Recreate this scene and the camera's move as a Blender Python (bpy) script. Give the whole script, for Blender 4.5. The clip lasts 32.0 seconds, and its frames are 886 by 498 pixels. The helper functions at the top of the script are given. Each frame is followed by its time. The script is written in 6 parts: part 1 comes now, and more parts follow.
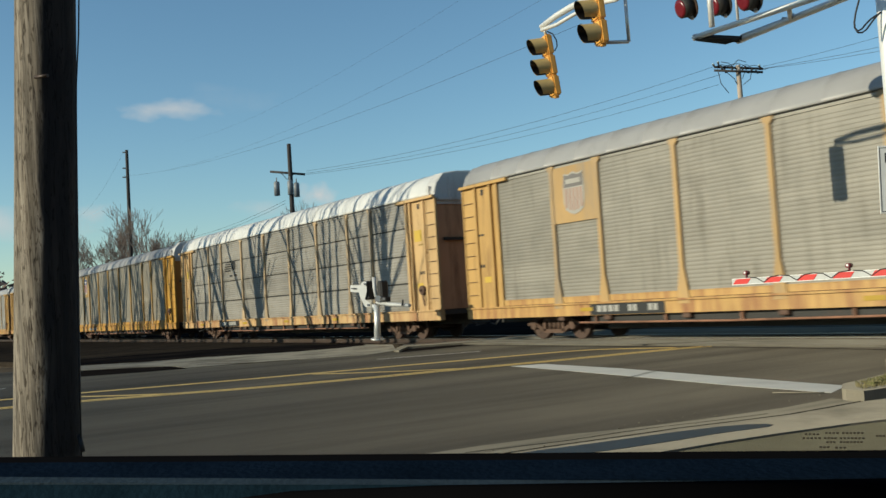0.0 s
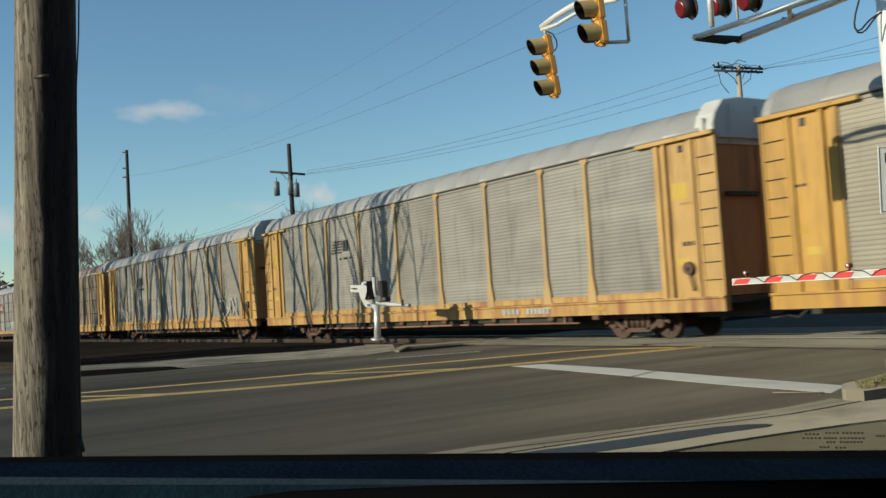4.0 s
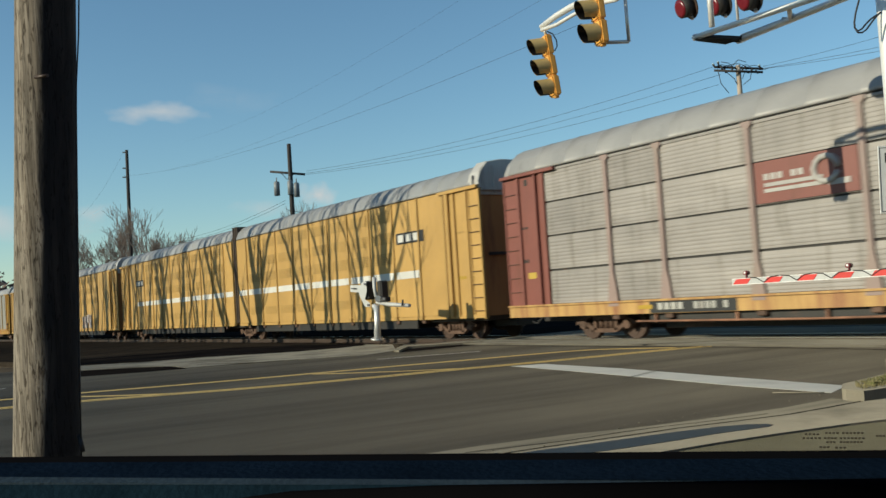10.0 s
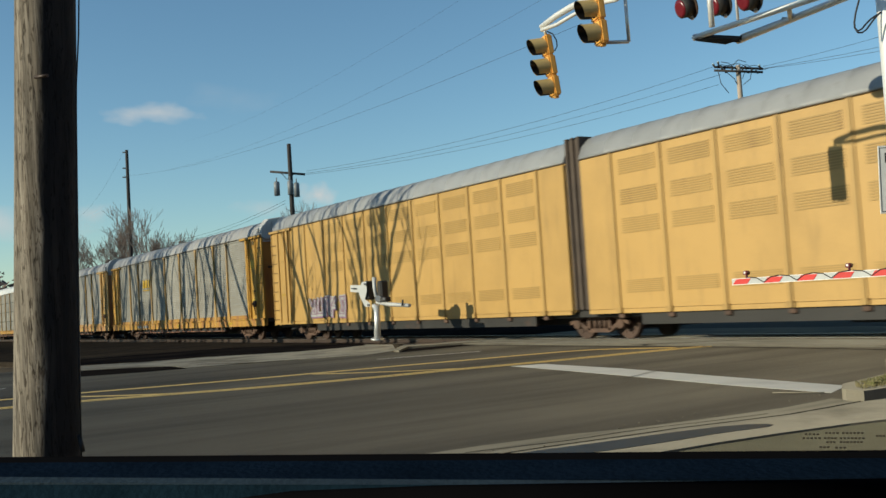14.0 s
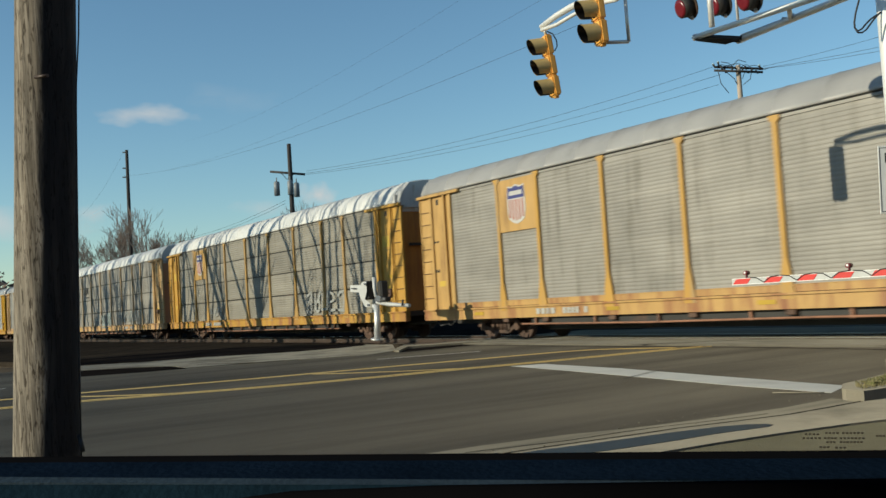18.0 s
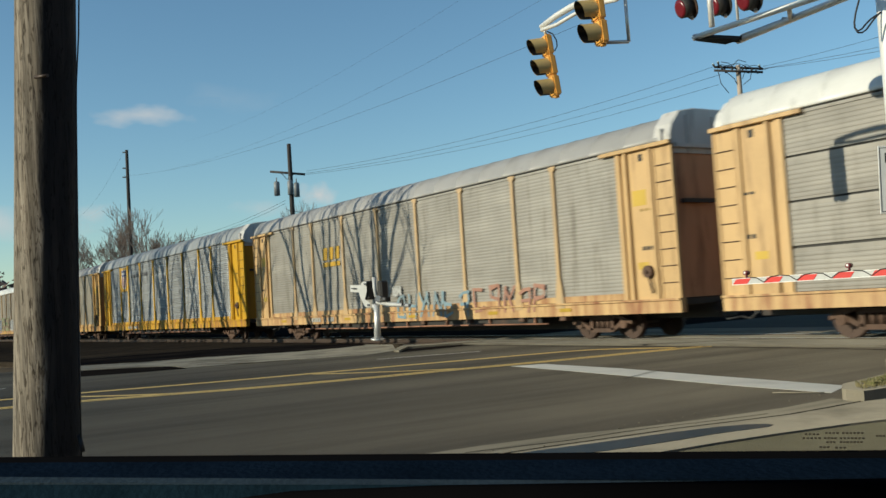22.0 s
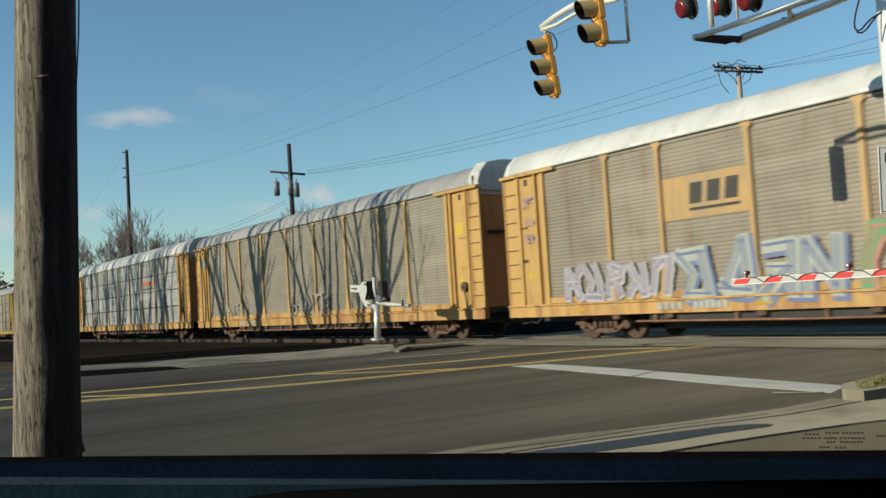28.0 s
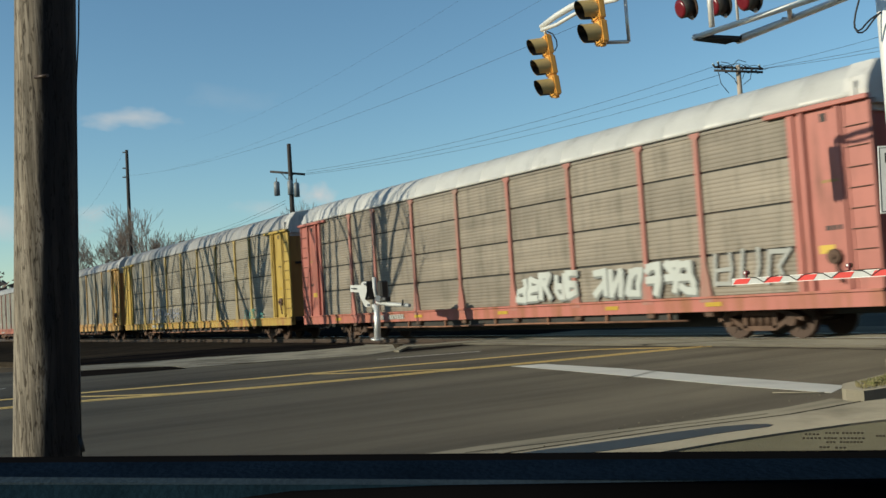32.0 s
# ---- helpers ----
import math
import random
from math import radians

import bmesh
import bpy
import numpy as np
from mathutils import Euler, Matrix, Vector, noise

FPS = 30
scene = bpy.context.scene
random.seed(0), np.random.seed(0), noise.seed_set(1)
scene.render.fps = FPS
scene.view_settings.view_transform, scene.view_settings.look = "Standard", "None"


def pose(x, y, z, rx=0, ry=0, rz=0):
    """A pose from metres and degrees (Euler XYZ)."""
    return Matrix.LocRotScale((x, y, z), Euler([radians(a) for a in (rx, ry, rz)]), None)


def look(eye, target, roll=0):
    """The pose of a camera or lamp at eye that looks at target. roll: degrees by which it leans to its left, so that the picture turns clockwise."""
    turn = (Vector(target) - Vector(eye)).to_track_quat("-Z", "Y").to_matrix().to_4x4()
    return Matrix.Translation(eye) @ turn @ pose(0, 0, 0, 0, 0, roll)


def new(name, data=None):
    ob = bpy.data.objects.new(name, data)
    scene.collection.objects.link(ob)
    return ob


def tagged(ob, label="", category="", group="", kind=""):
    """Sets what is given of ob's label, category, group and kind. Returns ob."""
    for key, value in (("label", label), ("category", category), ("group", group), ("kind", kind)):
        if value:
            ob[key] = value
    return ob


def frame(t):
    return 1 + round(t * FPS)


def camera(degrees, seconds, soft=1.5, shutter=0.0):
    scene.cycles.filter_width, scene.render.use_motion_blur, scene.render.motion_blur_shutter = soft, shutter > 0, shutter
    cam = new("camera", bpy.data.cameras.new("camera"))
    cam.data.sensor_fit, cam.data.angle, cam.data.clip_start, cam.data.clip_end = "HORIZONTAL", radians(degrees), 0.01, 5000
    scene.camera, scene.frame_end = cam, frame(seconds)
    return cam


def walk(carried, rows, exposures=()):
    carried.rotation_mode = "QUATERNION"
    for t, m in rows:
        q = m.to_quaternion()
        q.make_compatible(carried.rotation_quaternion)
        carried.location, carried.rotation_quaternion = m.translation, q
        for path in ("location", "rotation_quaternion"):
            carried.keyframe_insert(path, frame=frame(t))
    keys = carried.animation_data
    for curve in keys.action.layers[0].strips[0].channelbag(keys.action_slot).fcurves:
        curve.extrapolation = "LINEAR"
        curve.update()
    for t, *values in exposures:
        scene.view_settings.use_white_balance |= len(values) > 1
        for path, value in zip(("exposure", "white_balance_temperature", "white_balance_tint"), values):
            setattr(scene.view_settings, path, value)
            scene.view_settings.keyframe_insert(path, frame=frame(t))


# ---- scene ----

EYE = Vector((0.0, -17.955, 1.3365))
FWD = Vector((-0.83861, 0.54221, 0.05246))
UP = Vector((0.07783, 0.02394, 0.99668))
RIGHT = FWD.cross(UP).normalized()
VIEW = Matrix((RIGHT, UP, -FWD)).transposed().to_4x4()
VIEW.translation = EYE
FOCAL = 1743.4


def away(x, y, depth):
    """A place in the world at a depth along the line of sight."""
    return EYE + depth * (FWD + RIGHT * ((x - 784) / FOCAL) - UP * ((y - 441) / FOCAL))


cam = camera(48.43, 32.0, soft=1.5, shutter=0.22)
walk(cam, [(0, VIEW), (32, VIEW)], exposures=[(0, 0.14, 6050, -5), (32, 0.14, 6050, -5)])

# ---- world, sun, exposure ----
SUN_AZ, SUN_EL = -103.3, 18.2
world = bpy.data.worlds.new("sky")
scene.world = world
world.use_nodes = True
wn = world.node_tree
sky = wn.nodes.new("ShaderNodeTexSky")
sky.sky_type, sky.sun_disc = "NISHITA", False
sky.sun_elevation, sky.sun_rotation = radians(SUN_EL), radians(90 - SUN_AZ)
sky.air_density, sky.dust_density, sky.ozone_density = 1.0, 0.12, 2.5
wn.links.new(sky.outputs[0], wn.nodes["Background"].inputs[0])
wn.nodes["Background"].inputs[1].default_value = 0.113
sun = new("sun", bpy.data.lights.new("sun", "SUN"))
sun.data.energy, sun.data.angle, sun.data.color = 5.0, radians(0.53), (1.0, 0.83, 0.64)
sun_dir = Vector((math.cos(radians(SUN_EL)) * math.cos(radians(SUN_AZ)), math.cos(radians(SUN_EL)) * math.sin(radians(SUN_AZ)), math.sin(radians(SUN_EL))))
sun.matrix_world = look(sun_dir * 60, (0, 0, 0))


# ---- materials ----
def surf(name, col, rough=0.6, metal=0.0, var=0.2, scale=1.2, fine=30.0, dirt=None, amount=0.0, streak=False, bump=0.15, rnd=0.06, spec=0.4, along=None, smear=0.0, chalk=0.0):
    m = bpy.data.materials.new(name)
    m.use_nodes = True
    n, l = m.node_tree.nodes, m.node_tree.links
    b = n["Principled BSDF"]
    b.inputs["Roughness"].default_value, b.inputs["Metallic"].default_value = rough, metal
    b.inputs["Specular IOR Level"].default_value = spec
    b.inputs["Diffuse Roughness"].default_value = chalk
    tc, info = n.new("ShaderNodeTexCoord"), n.new("ShaderNodeObjectInfo")
    off = n.new("ShaderNodeVectorMath")
    off.operation = "MULTIPLY_ADD"
    off.inputs[1].default_value = (37.0, 19.0, 11.0)
    l.new(info.outputs["Random"], off.inputs[0])
    l.new(tc.outputs["Object"], off.inputs[2])
    big, small = n.new("ShaderNodeTexNoise"), n.new("ShaderNodeTexNoise")
    big.inputs["Scale"].default_value, big.inputs["Detail"].default_value = scale, 6
    small.inputs["Scale"].default_value, small.inputs["Detail"].default_value = fine, 3
    l.new(off.outputs[0], big.inputs["Vector"])
    l.new(off.outputs[0], small.inputs["Vector"])
    add = n.new("ShaderNodeMath")
    add.operation = "MULTIPLY_ADD"
    add.inputs[1].default_value = 0.35
    l.new(small.outputs[0], add.inputs[0])
    l.new(big.outputs[0], add.inputs[2])
    rr = n.new("ShaderNodeMath")
    rr.operation = "MULTIPLY_ADD"
    rr.inputs[1].default_value = rnd * 4
    l.new(info.outputs["Random"], rr.inputs[0])
    l.new(add.outputs[0], rr.inputs[2])
    ramp = n.new("ShaderNodeValToRGB")
    ramp.color_ramp.elements[0].position, ramp.color_ramp.elements[1].position = 0.4, 0.95 + rnd * 2
    ramp.color_ramp.elements[0].color = (*[c * (1 - var) for c in col], 1)
    ramp.color_ramp.elements[1].color = (*[min(0.95, c * (1 + var)) for c in col], 1)
    l.new(rr.outputs[0], ramp.inputs[0])
    out = ramp.outputs[0]
    if dirt:
        mp = n.new("ShaderNodeMapping")
        mp.inputs["Scale"].default_value = along or ((2.2, 2.2, 0.28) if streak else (0.6, 0.6, 0.6))
        l.new(off.outputs[0], mp.inputs[0])
        dn = n.new("ShaderNodeTexNoise")
        dn.inputs["Scale"].default_value, dn.inputs["Detail"].default_value, dn.inputs["Roughness"].default_value = 1.3, 8, 0.65
        l.new(mp.outputs[0], dn.inputs["Vector"])
        dr = n.new("ShaderNodeValToRGB")
        dr.color_ramp.elements[0].position, dr.color_ramp.elements[1].position = 0.62 - 0.3 * amount, 0.8 - 0.2 * amount
        dr.color_ramp.elements[0].color, dr.color_ramp.elements[1].color = (0, 0, 0, 1), (min(1, 0.4 + amount),) * 3 + (1,)
        l.new(dn.outputs[0], dr.inputs[0])
        mix = n.new("ShaderNodeMix")
        mix.data_type = "RGBA"
        l.new(dr.outputs[0], mix.inputs[0])
        l.new(out, mix.inputs[6])
        mix.inputs[7].default_value = (*dirt, 1)
        out = mix.outputs[2]
    if smear:
        mp = n.new("ShaderNodeMapping")
        mp.inputs["Scale"].default_value = (0.22, 1.0, 1.7)
        l.new(off.outputs[0], mp.inputs[0])
        sn, sr, mix = n.new("ShaderNodeTexNoise"), n.new("ShaderNodeValToRGB"), n.new("ShaderNodeMix")
        sn.inputs["Scale"].default_value, sn.inputs["Detail"].default_value = 1.0, 5
        l.new(mp.outputs[0], sn.inputs["Vector"])
        sr.color_ramp.elements[0].position, sr.color_ramp.elements[1].position = 0.5, 0.75
        sr.color_ramp.elements[0].color, sr.color_ramp.elements[1].color = (0, 0, 0, 1), (smear, smear, smear, 1)
        l.new(sn.outputs[0], sr.inputs[0])
        mix.data_type = "RGBA"
        l.new(sr.outputs[0], mix.inputs[0])
        l.new(out, mix.inputs[6])
        mix.inputs[7].default_value = (*[min(0.9, c * 1.75) for c in col], 1)
        out = mix.outputs[2]
    l.new(out, b.inputs["Base Color"])
    if bump:
        bp = n.new("ShaderNodeBump")
        bp.inputs["Strength"].default_value, bp.inputs["Distance"].default_value = bump, 0.02
        l.new(small.outputs[0], bp.inputs["Height"])
        l.new(bp.outputs[0], b.inputs["Normal"])
    return m


RUST, SOOT = (0.16, 0.07, 0.035), (0.07, 0.06, 0.05)
M = {}
M["asphalt"] = surf("asphalt", (0.112, 0.096, 0.072), 0.85, var=0.22, scale=0.3, fine=90, dirt=(0.05, 0.043, 0.033), amount=0.7, bump=0.5, along=(0.42, 0.03, 1), chalk=1.0, spec=0.12)
M["lot"] = surf("lot_asphalt", (0.1, 0.09, 0.06), 0.9, var=0.3, scale=0.8, fine=70, bump=0.6, chalk=1.0, spec=0.05)
M["concrete"] = surf("concrete", (0.22, 0.195, 0.148), 0.85, var=0.2, scale=0.7, fine=60, dirt=(0.11, 0.097, 0.075), amount=0.35, bump=0.3, chalk=1.0, spec=0.1)
M["white_paint"] = surf("road_white", (0.53, 0.5, 0.435), 0.7, var=0.12, scale=2, fine=50, dirt=(0.25, 0.24, 0.22), amount=0.2)
M["yellow_paint"] = surf("road_yellow", (0.62, 0.42, 0.12), 0.7, var=0.15, scale=2, fine=50, dirt=(0.25, 0.18, 0.08), amount=0.25)
M["soil"] = surf("soil", (0.11, 0.085, 0.06), 0.95, var=0.4, scale=0.4, fine=25, dirt=(0.16, 0.15, 0.07), amount=0.3, bump=0.8, spec=0.0)
M["concrete_far"] = surf("worn_concrete", (0.24, 0.216, 0.17), 0.88, var=0.3, scale=0.5, fine=40, dirt=(0.05, 0.043, 0.035), amount=0.5, bump=0.3, chalk=1.0, spec=0.05)
M["transformer"] = surf("transformer_grey", (0.17, 0.185, 0.2), 0.5, var=0.12, scale=5, bump=0.02)
M["brick"] = surf("brick_wall", (0.2, 0.1, 0.07), 0.9, var=0.3, scale=1.5, fine=25)
# soil colour with the verge's shade painted in
M["verge"] = surf("verge_soil_shaded", (0.027, 0.022, 0.017), 0.95, var=0.45, scale=1.2, fine=14, dirt=(0.02, 0.017, 0.014), amount=0.4, bump=0.9, spec=0.0)
# near-black: fills cracks and paints shade on the ground
M["crack_and_shade"] = surf("crack_and_shade", (0.014, 0.012, 0.011), 0.9, var=0.5, scale=0.8, fine=25, bump=0.6, spec=0.0)
M["gutter"] = surf("gutter_concrete", (0.165, 0.147, 0.112), 0.85, var=0.25, scale=0.7, fine=60, dirt=(0.07, 0.062, 0.05), amount=0.4, bump=0.3, along=(2, 0.15, 1), chalk=1.0, spec=0.1)
M["grass"] = surf("grass", (0.1, 0.1, 0.04), 0.9, var=0.35, scale=4, fine=40, dirt=(0.2, 0.16, 0.09), amount=0.4, bump=0.6, spec=0.0)
M["ballast"] = surf("ballast", (0.085, 0.072, 0.06), 0.95, var=0.45, scale=3, fine=18, bump=1.0, spec=0.0)
M["crossing"] = surf("crossing_concrete", (0.17, 0.153, 0.12), 0.88, var=0.25, scale=0.6, fine=50, dirt=(0.07, 0.06, 0.048), amount=0.45, bump=0.3, along=(0.3, 1.5, 1), chalk=1.0, spec=0.08)
M["tie"] = surf("tie", (0.17, 0.145, 0.12), 0.9, var=0.3, scale=3, fine=30, spec=0.1)
M["rail"] = surf("rail_steel", (0.06, 0.042, 0.033), 0.5, 0.4, var=0.2)
M["polished"] = surf("polished_steel", (0.5, 0.48, 0.45), 0.35, 0.8, var=0.15, bump=0.0)
M["black"] = surf("black_steel", (0.02, 0.018, 0.016), 0.6, var=0.3, dirt=RUST, amount=0.15)
M["wheel"] = surf("wheel_steel", (0.06, 0.036, 0.026), 0.6, 0.2, var=0.3, dirt=(0.05, 0.03, 0.02), amount=0.3)
M["truck"] = surf("truck_steel", (0.085, 0.05, 0.034), 0.8, var=0.35, scale=3, dirt=(0.03, 0.022, 0.018), amount=0.4)
M["pipe"] = surf("rusty_pipe", (0.2, 0.1, 0.06), 0.8, var=0.4, scale=2, fine=20, dirt=(0.06, 0.035, 0.025), amount=0.4)
M["bark"] = surf("bark", (0.11, 0.085, 0.07), 0.95, var=0.3, scale=4, fine=30, bump=0.5)
M["twig"] = surf("pale_twigs", (0.19, 0.15, 0.13), 0.95, var=0.25, scale=4, fine=30, bump=0.0)
M["galv"] = surf("galvanised", (0.55, 0.55, 0.54), 0.4, 0.5, var=0.1, scale=6)
M["alu"] = surf("aluminium", (0.72, 0.7, 0.66), 0.42, 0.35, var=0.08, scale=5)
M["signal"] = surf("signal_yellow", (0.66, 0.33, 0.065), 0.45, var=0.1, scale=4, bump=0.03)
M["visor"] = surf("visor_yellow", (0.42, 0.3, 0.12), 0.5, var=0.1, scale=4, bump=0.03)
M["dark"] = surf("dark_lens", (0.012, 0.011, 0.012), 0.35, var=0.2, bump=0.0)
M["red_lens"] = surf("red_lens", (0.12, 0.006, 0.012), 0.3, var=0.1, bump=0.0, spec=0.7)
M["white"] = surf("white_enamel", (0.75, 0.75, 0.73), 0.45, var=0.06, scale=4, bump=0.02)
M["pale"] = surf("arm_white", (0.42, 0.42, 0.41), 0.5, var=0.15, scale=3, bump=0.02)
M["red"] = surf("red_reflective", (0.5, 0.035, 0.03), 0.45, var=0.1, bump=0.02)
M["wire"] = surf("wire", (0.02, 0.02, 0.022), 0.6, var=0.1, bump=0.0)
M["wood_far"] = surf("weathered_dark_wood", (0.04, 0.035, 0.033), 0.9, var=0.3)
M["wood_light"] = surf("weathered_grey_wood", (0.36, 0.29, 0.23), 0.9, var=0.3)
M["bellows"] = surf("bellows_rubber", (0.055, 0.04, 0.03), 0.8, var=0.3, scale=2, fine=20, dirt=(0.1, 0.07, 0.045), amount=0.3, streak=True)
M["vinyl"] = surf("car_vinyl", (0.004, 0.0045, 0.006), 0.95, var=0.3, scale=20, fine=200, bump=0.1, spec=0.0)
M["rubber"] = surf("rubber", (0.006, 0.006, 0.007), 0.9, var=0.2, bump=0.0, spec=0.0)
M["body_paint"] = surf("car_paint", (0.02, 0.03, 0.06), 0.25, 0.3, var=0.05, bump=0.0)


def pole_material():
    """Weathered pine with long cracks along the grain; shade painted on one flank."""
    m = surf("pole_wood", (0.3, 0.26, 0.208), 0.92, var=0.3, scale=5, fine=60, dirt=(0.2, 0.165, 0.125), amount=0.4, streak=True, bump=0.1, chalk=0.6)
    n, l = m.node_tree.nodes, m.node_tree.links
    b = n["Principled BSDF"]
    col = b.inputs["Base Color"].links[0].from_socket
    tc = n.new("ShaderNodeTexCoord")

    def grain(scale, detail, distortion, stretch):
        mp, ns = n.new("ShaderNodeMapping"), n.new("ShaderNodeTexNoise")
        mp.inputs["Scale"].default_value = stretch
        l.new(tc.outputs["Object"], mp.inputs[0])
        l.new(mp.outputs[0], ns.inputs["Vector"])
        ns.inputs["Scale"].default_value, ns.inputs["Detail"].default_value, ns.inputs["Distortion"].default_value = scale, detail, distortion
        return ns.outputs[0]

    def ramp(value, *stops):
        r = n.new("ShaderNodeValToRGB")
        e = r.color_ramp.elements
        (e[0].position, e[0].color), (e[1].position, e[1].color) = stops[0], stops[1]
        for at, c in stops[2:]:
            e.new(at).color = c
        l.new(value, r.inputs[0])
        return r.outputs[0]

    def mixed(kind, factor, first, second):
        mix = n.new("ShaderNodeMix")
        mix.data_type, mix.blend_type = "RGBA", kind
        for socket, v in ((0, factor), (6, first), (7, second)):
            if isinstance(v, (float, tuple)):
                mix.inputs[socket].default_value = v
            else:
                l.new(v, mix.inputs[socket])
        return mix.outputs[2]
    one, crack = (1, 1, 1, 1), (0.2, 0.17, 0.14, 1)
    # cracks and knots
    lines = ramp(grain(1.1, 5, 0.3, (24, 24, 1.5)), (0.395, one), (0.412, crack), (0.43, one), (0.545, one), (0.56, crack), (0.58, (0.9, 0.88, 0.85, 1)))
    # painted shade: darkens the flank turned from the sun, ragged along the grain
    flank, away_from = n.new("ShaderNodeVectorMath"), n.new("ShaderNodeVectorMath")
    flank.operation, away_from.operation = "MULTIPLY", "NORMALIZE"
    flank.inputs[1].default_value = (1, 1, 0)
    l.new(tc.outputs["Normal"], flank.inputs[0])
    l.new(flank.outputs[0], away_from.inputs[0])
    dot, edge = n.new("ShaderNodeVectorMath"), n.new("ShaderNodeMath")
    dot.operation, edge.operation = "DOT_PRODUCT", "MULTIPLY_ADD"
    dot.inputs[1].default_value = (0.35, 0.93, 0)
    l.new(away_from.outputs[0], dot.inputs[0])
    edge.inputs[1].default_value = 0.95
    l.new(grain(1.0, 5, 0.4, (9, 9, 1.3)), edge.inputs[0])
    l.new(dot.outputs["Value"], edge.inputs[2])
    shade_mask = ramp(edge.outputs[0], (0.38, (0, 0, 0, 1)), (0.54, one))
    shade_tone = mixed("MIX", ramp(grain(1.0, 4, 0.3, (14, 14, 1.6)), (0.5, (0, 0, 0, 1)), (0.72, one)), (0.024, 0.022, 0.022, 1), (0.062, 0.052, 0.044, 1))
    # bleached and dirty bands along the grain, with fine fibres in them
    bands = ramp(grain(1.0, 3, 0.2, (30, 30, 0.9)), (0.36, (0.55, 0.54, 0.52, 1)), (0.62, (1.15, 1.14, 1.12, 1)))
    fibres = ramp(grain(1.0, 4, 0.1, (110, 110, 4)), (0.38, (0.68, 0.66, 0.64, 1)), (0.58, (1.1, 1.1, 1.1, 1)))
    pits = ramp(grain(1.0, 2, 0.5, (70, 70, 13)), (0.34, (0.35, 0.32, 0.28, 1)), (0.4, one))
    worn = mixed("MULTIPLY", 1.0, pits, mixed("MULTIPLY", 1.0, mixed("MULTIPLY", 1.0, col, bands), fibres))
    l.new(mixed("MULTIPLY", 1.0, mixed("MIX", shade_mask, worn, shade_tone), lines), b.inputs["Base Color"])
    deep = n.new("ShaderNodeBump")
    deep.inputs["Strength"].default_value, deep.inputs["Distance"].default_value = 0.35, 0.004
    l.new(lines, deep.inputs["Height"])
    l.new(b.inputs["Normal"].links[0].from_socket, deep.inputs["Normal"])
    l.new(deep.outputs[0], b.inputs["Normal"])
    return m


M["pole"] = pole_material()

PAINTS = {}
# base colour factor of each coat, balanced against the sun; roofs kept brighter
COAT_TONE = {"cap_sheet": 0.62, "roof_sheet": 0.84, "roof_grey": 0.7, "side_sheet": 0.525}


def paint(kind, col, amount=0.25, rough=0.55, dirt=RUST, metal=0.0, var=0.14):
    """A weathered coat of paint or galvanised sheet, with streaks running down."""
    col = tuple(c * COAT_TONE.get(kind, 0.55) for c in col)
    dirt = tuple(c * 0.55 for c in dirt)
    key = (kind, col, amount)
    if key not in PAINTS:
        PAINTS[key] = surf(kind, col, rough, metal, var=var, scale=0.9, fine=22, dirt=dirt, amount=amount, streak=True, bump=0.06, rnd=0.08, smear=0.5 if kind == "side_sheet" else 0.0)
    return PAINTS[key]


# ---- mesh helpers ----
def box(bm, x0, x1, y0, y1, z0, z1):
    v = [bm.verts.new((x, y, z)) for x in (x0, x1) for y in (y0, y1) for z in (z0, z1)]
    for f in ((0, 1, 3, 2), (4, 6, 7, 5), (0, 4, 5, 1), (2, 3, 7, 6), (0, 2, 6, 4), (1, 5, 7, 3)):
        bm.faces.new([v[i] for i in f])


def tube(bm, pts, radii, seg=10, cap=True):
    """A tapered tube through points."""
    rings = []
    for i, p in enumerate(pts):
        p = Vector(p)
        d = (Vector(pts[min(i + 1, len(pts) - 1)]) - Vector(pts[max(i - 1, 0)])).normalized()
        a = d.orthogonal().normalized() if abs(d.z) > 0.99 or abs(d.z) < 0.01 else d.cross(Vector((0, 0, 1))).normalized()
        if i and rings:
            a = (last - d * last.dot(d)).normalized()
        last = a
        c = d.cross(a)
        r = radii[i] if isinstance(radii, (list, tuple)) else radii
        rings.append([bm.verts.new(p + (a * math.cos(k * math.tau / seg) + c * math.sin(k * math.tau / seg)) * r) for k in range(seg)])
    for A, B in zip(rings, rings[1:]):
        for k in range(seg):
            f = bm.faces.new((A[k], A[(k + 1) % seg], B[(k + 1) % seg], B[k]))
            f.smooth = True
    if cap:
        bm.faces.new(rings[0][::-1])
        bm.faces.new(rings[-1])


def extrude(bm, outline, a, b, axis="x"):
    """A closed outline carried from a to b along an axis."""
    def at(p, s):
        return {"x": (s, p[0], p[1]), "y": (p[0], s, p[1]), "z": (p[0], p[1], s)}[axis]
    A, B = [bm.verts.new(at(p, a)) for p in outline], [bm.verts.new(at(p, b)) for p in outline]
    k = len(outline)
    for i in range(k):
        bm.faces.new((A[i], A[(i + 1) % k], B[(i + 1) % k], B[i]))
    bm.faces.new(A[::-1])
    bm.faces.new(B)


def mesh_of(name, bm, material):
    bmesh.ops.recalc_face_normals(bm, faces=bm.faces)
    me = bpy.data.meshes.new(name)
    bm.to_mesh(me)
    bm.free()
    me.materials.append(material)
    return me


def part(name, bm, material, parent, label=""):
    me = bm if isinstance(bm, bpy.types.Mesh) else mesh_of(name, bm, material)
    ob = new(name, me)
    ob.parent = parent
    if label:
        ob["label"] = label
    return ob


def bevelled(bm, w=0.01, seg=1):
    bmesh.ops.bevel(bm, geom=list(bm.edges), offset=w, segments=seg, affect="EDGES", clamp_overlap=True)
    return bm


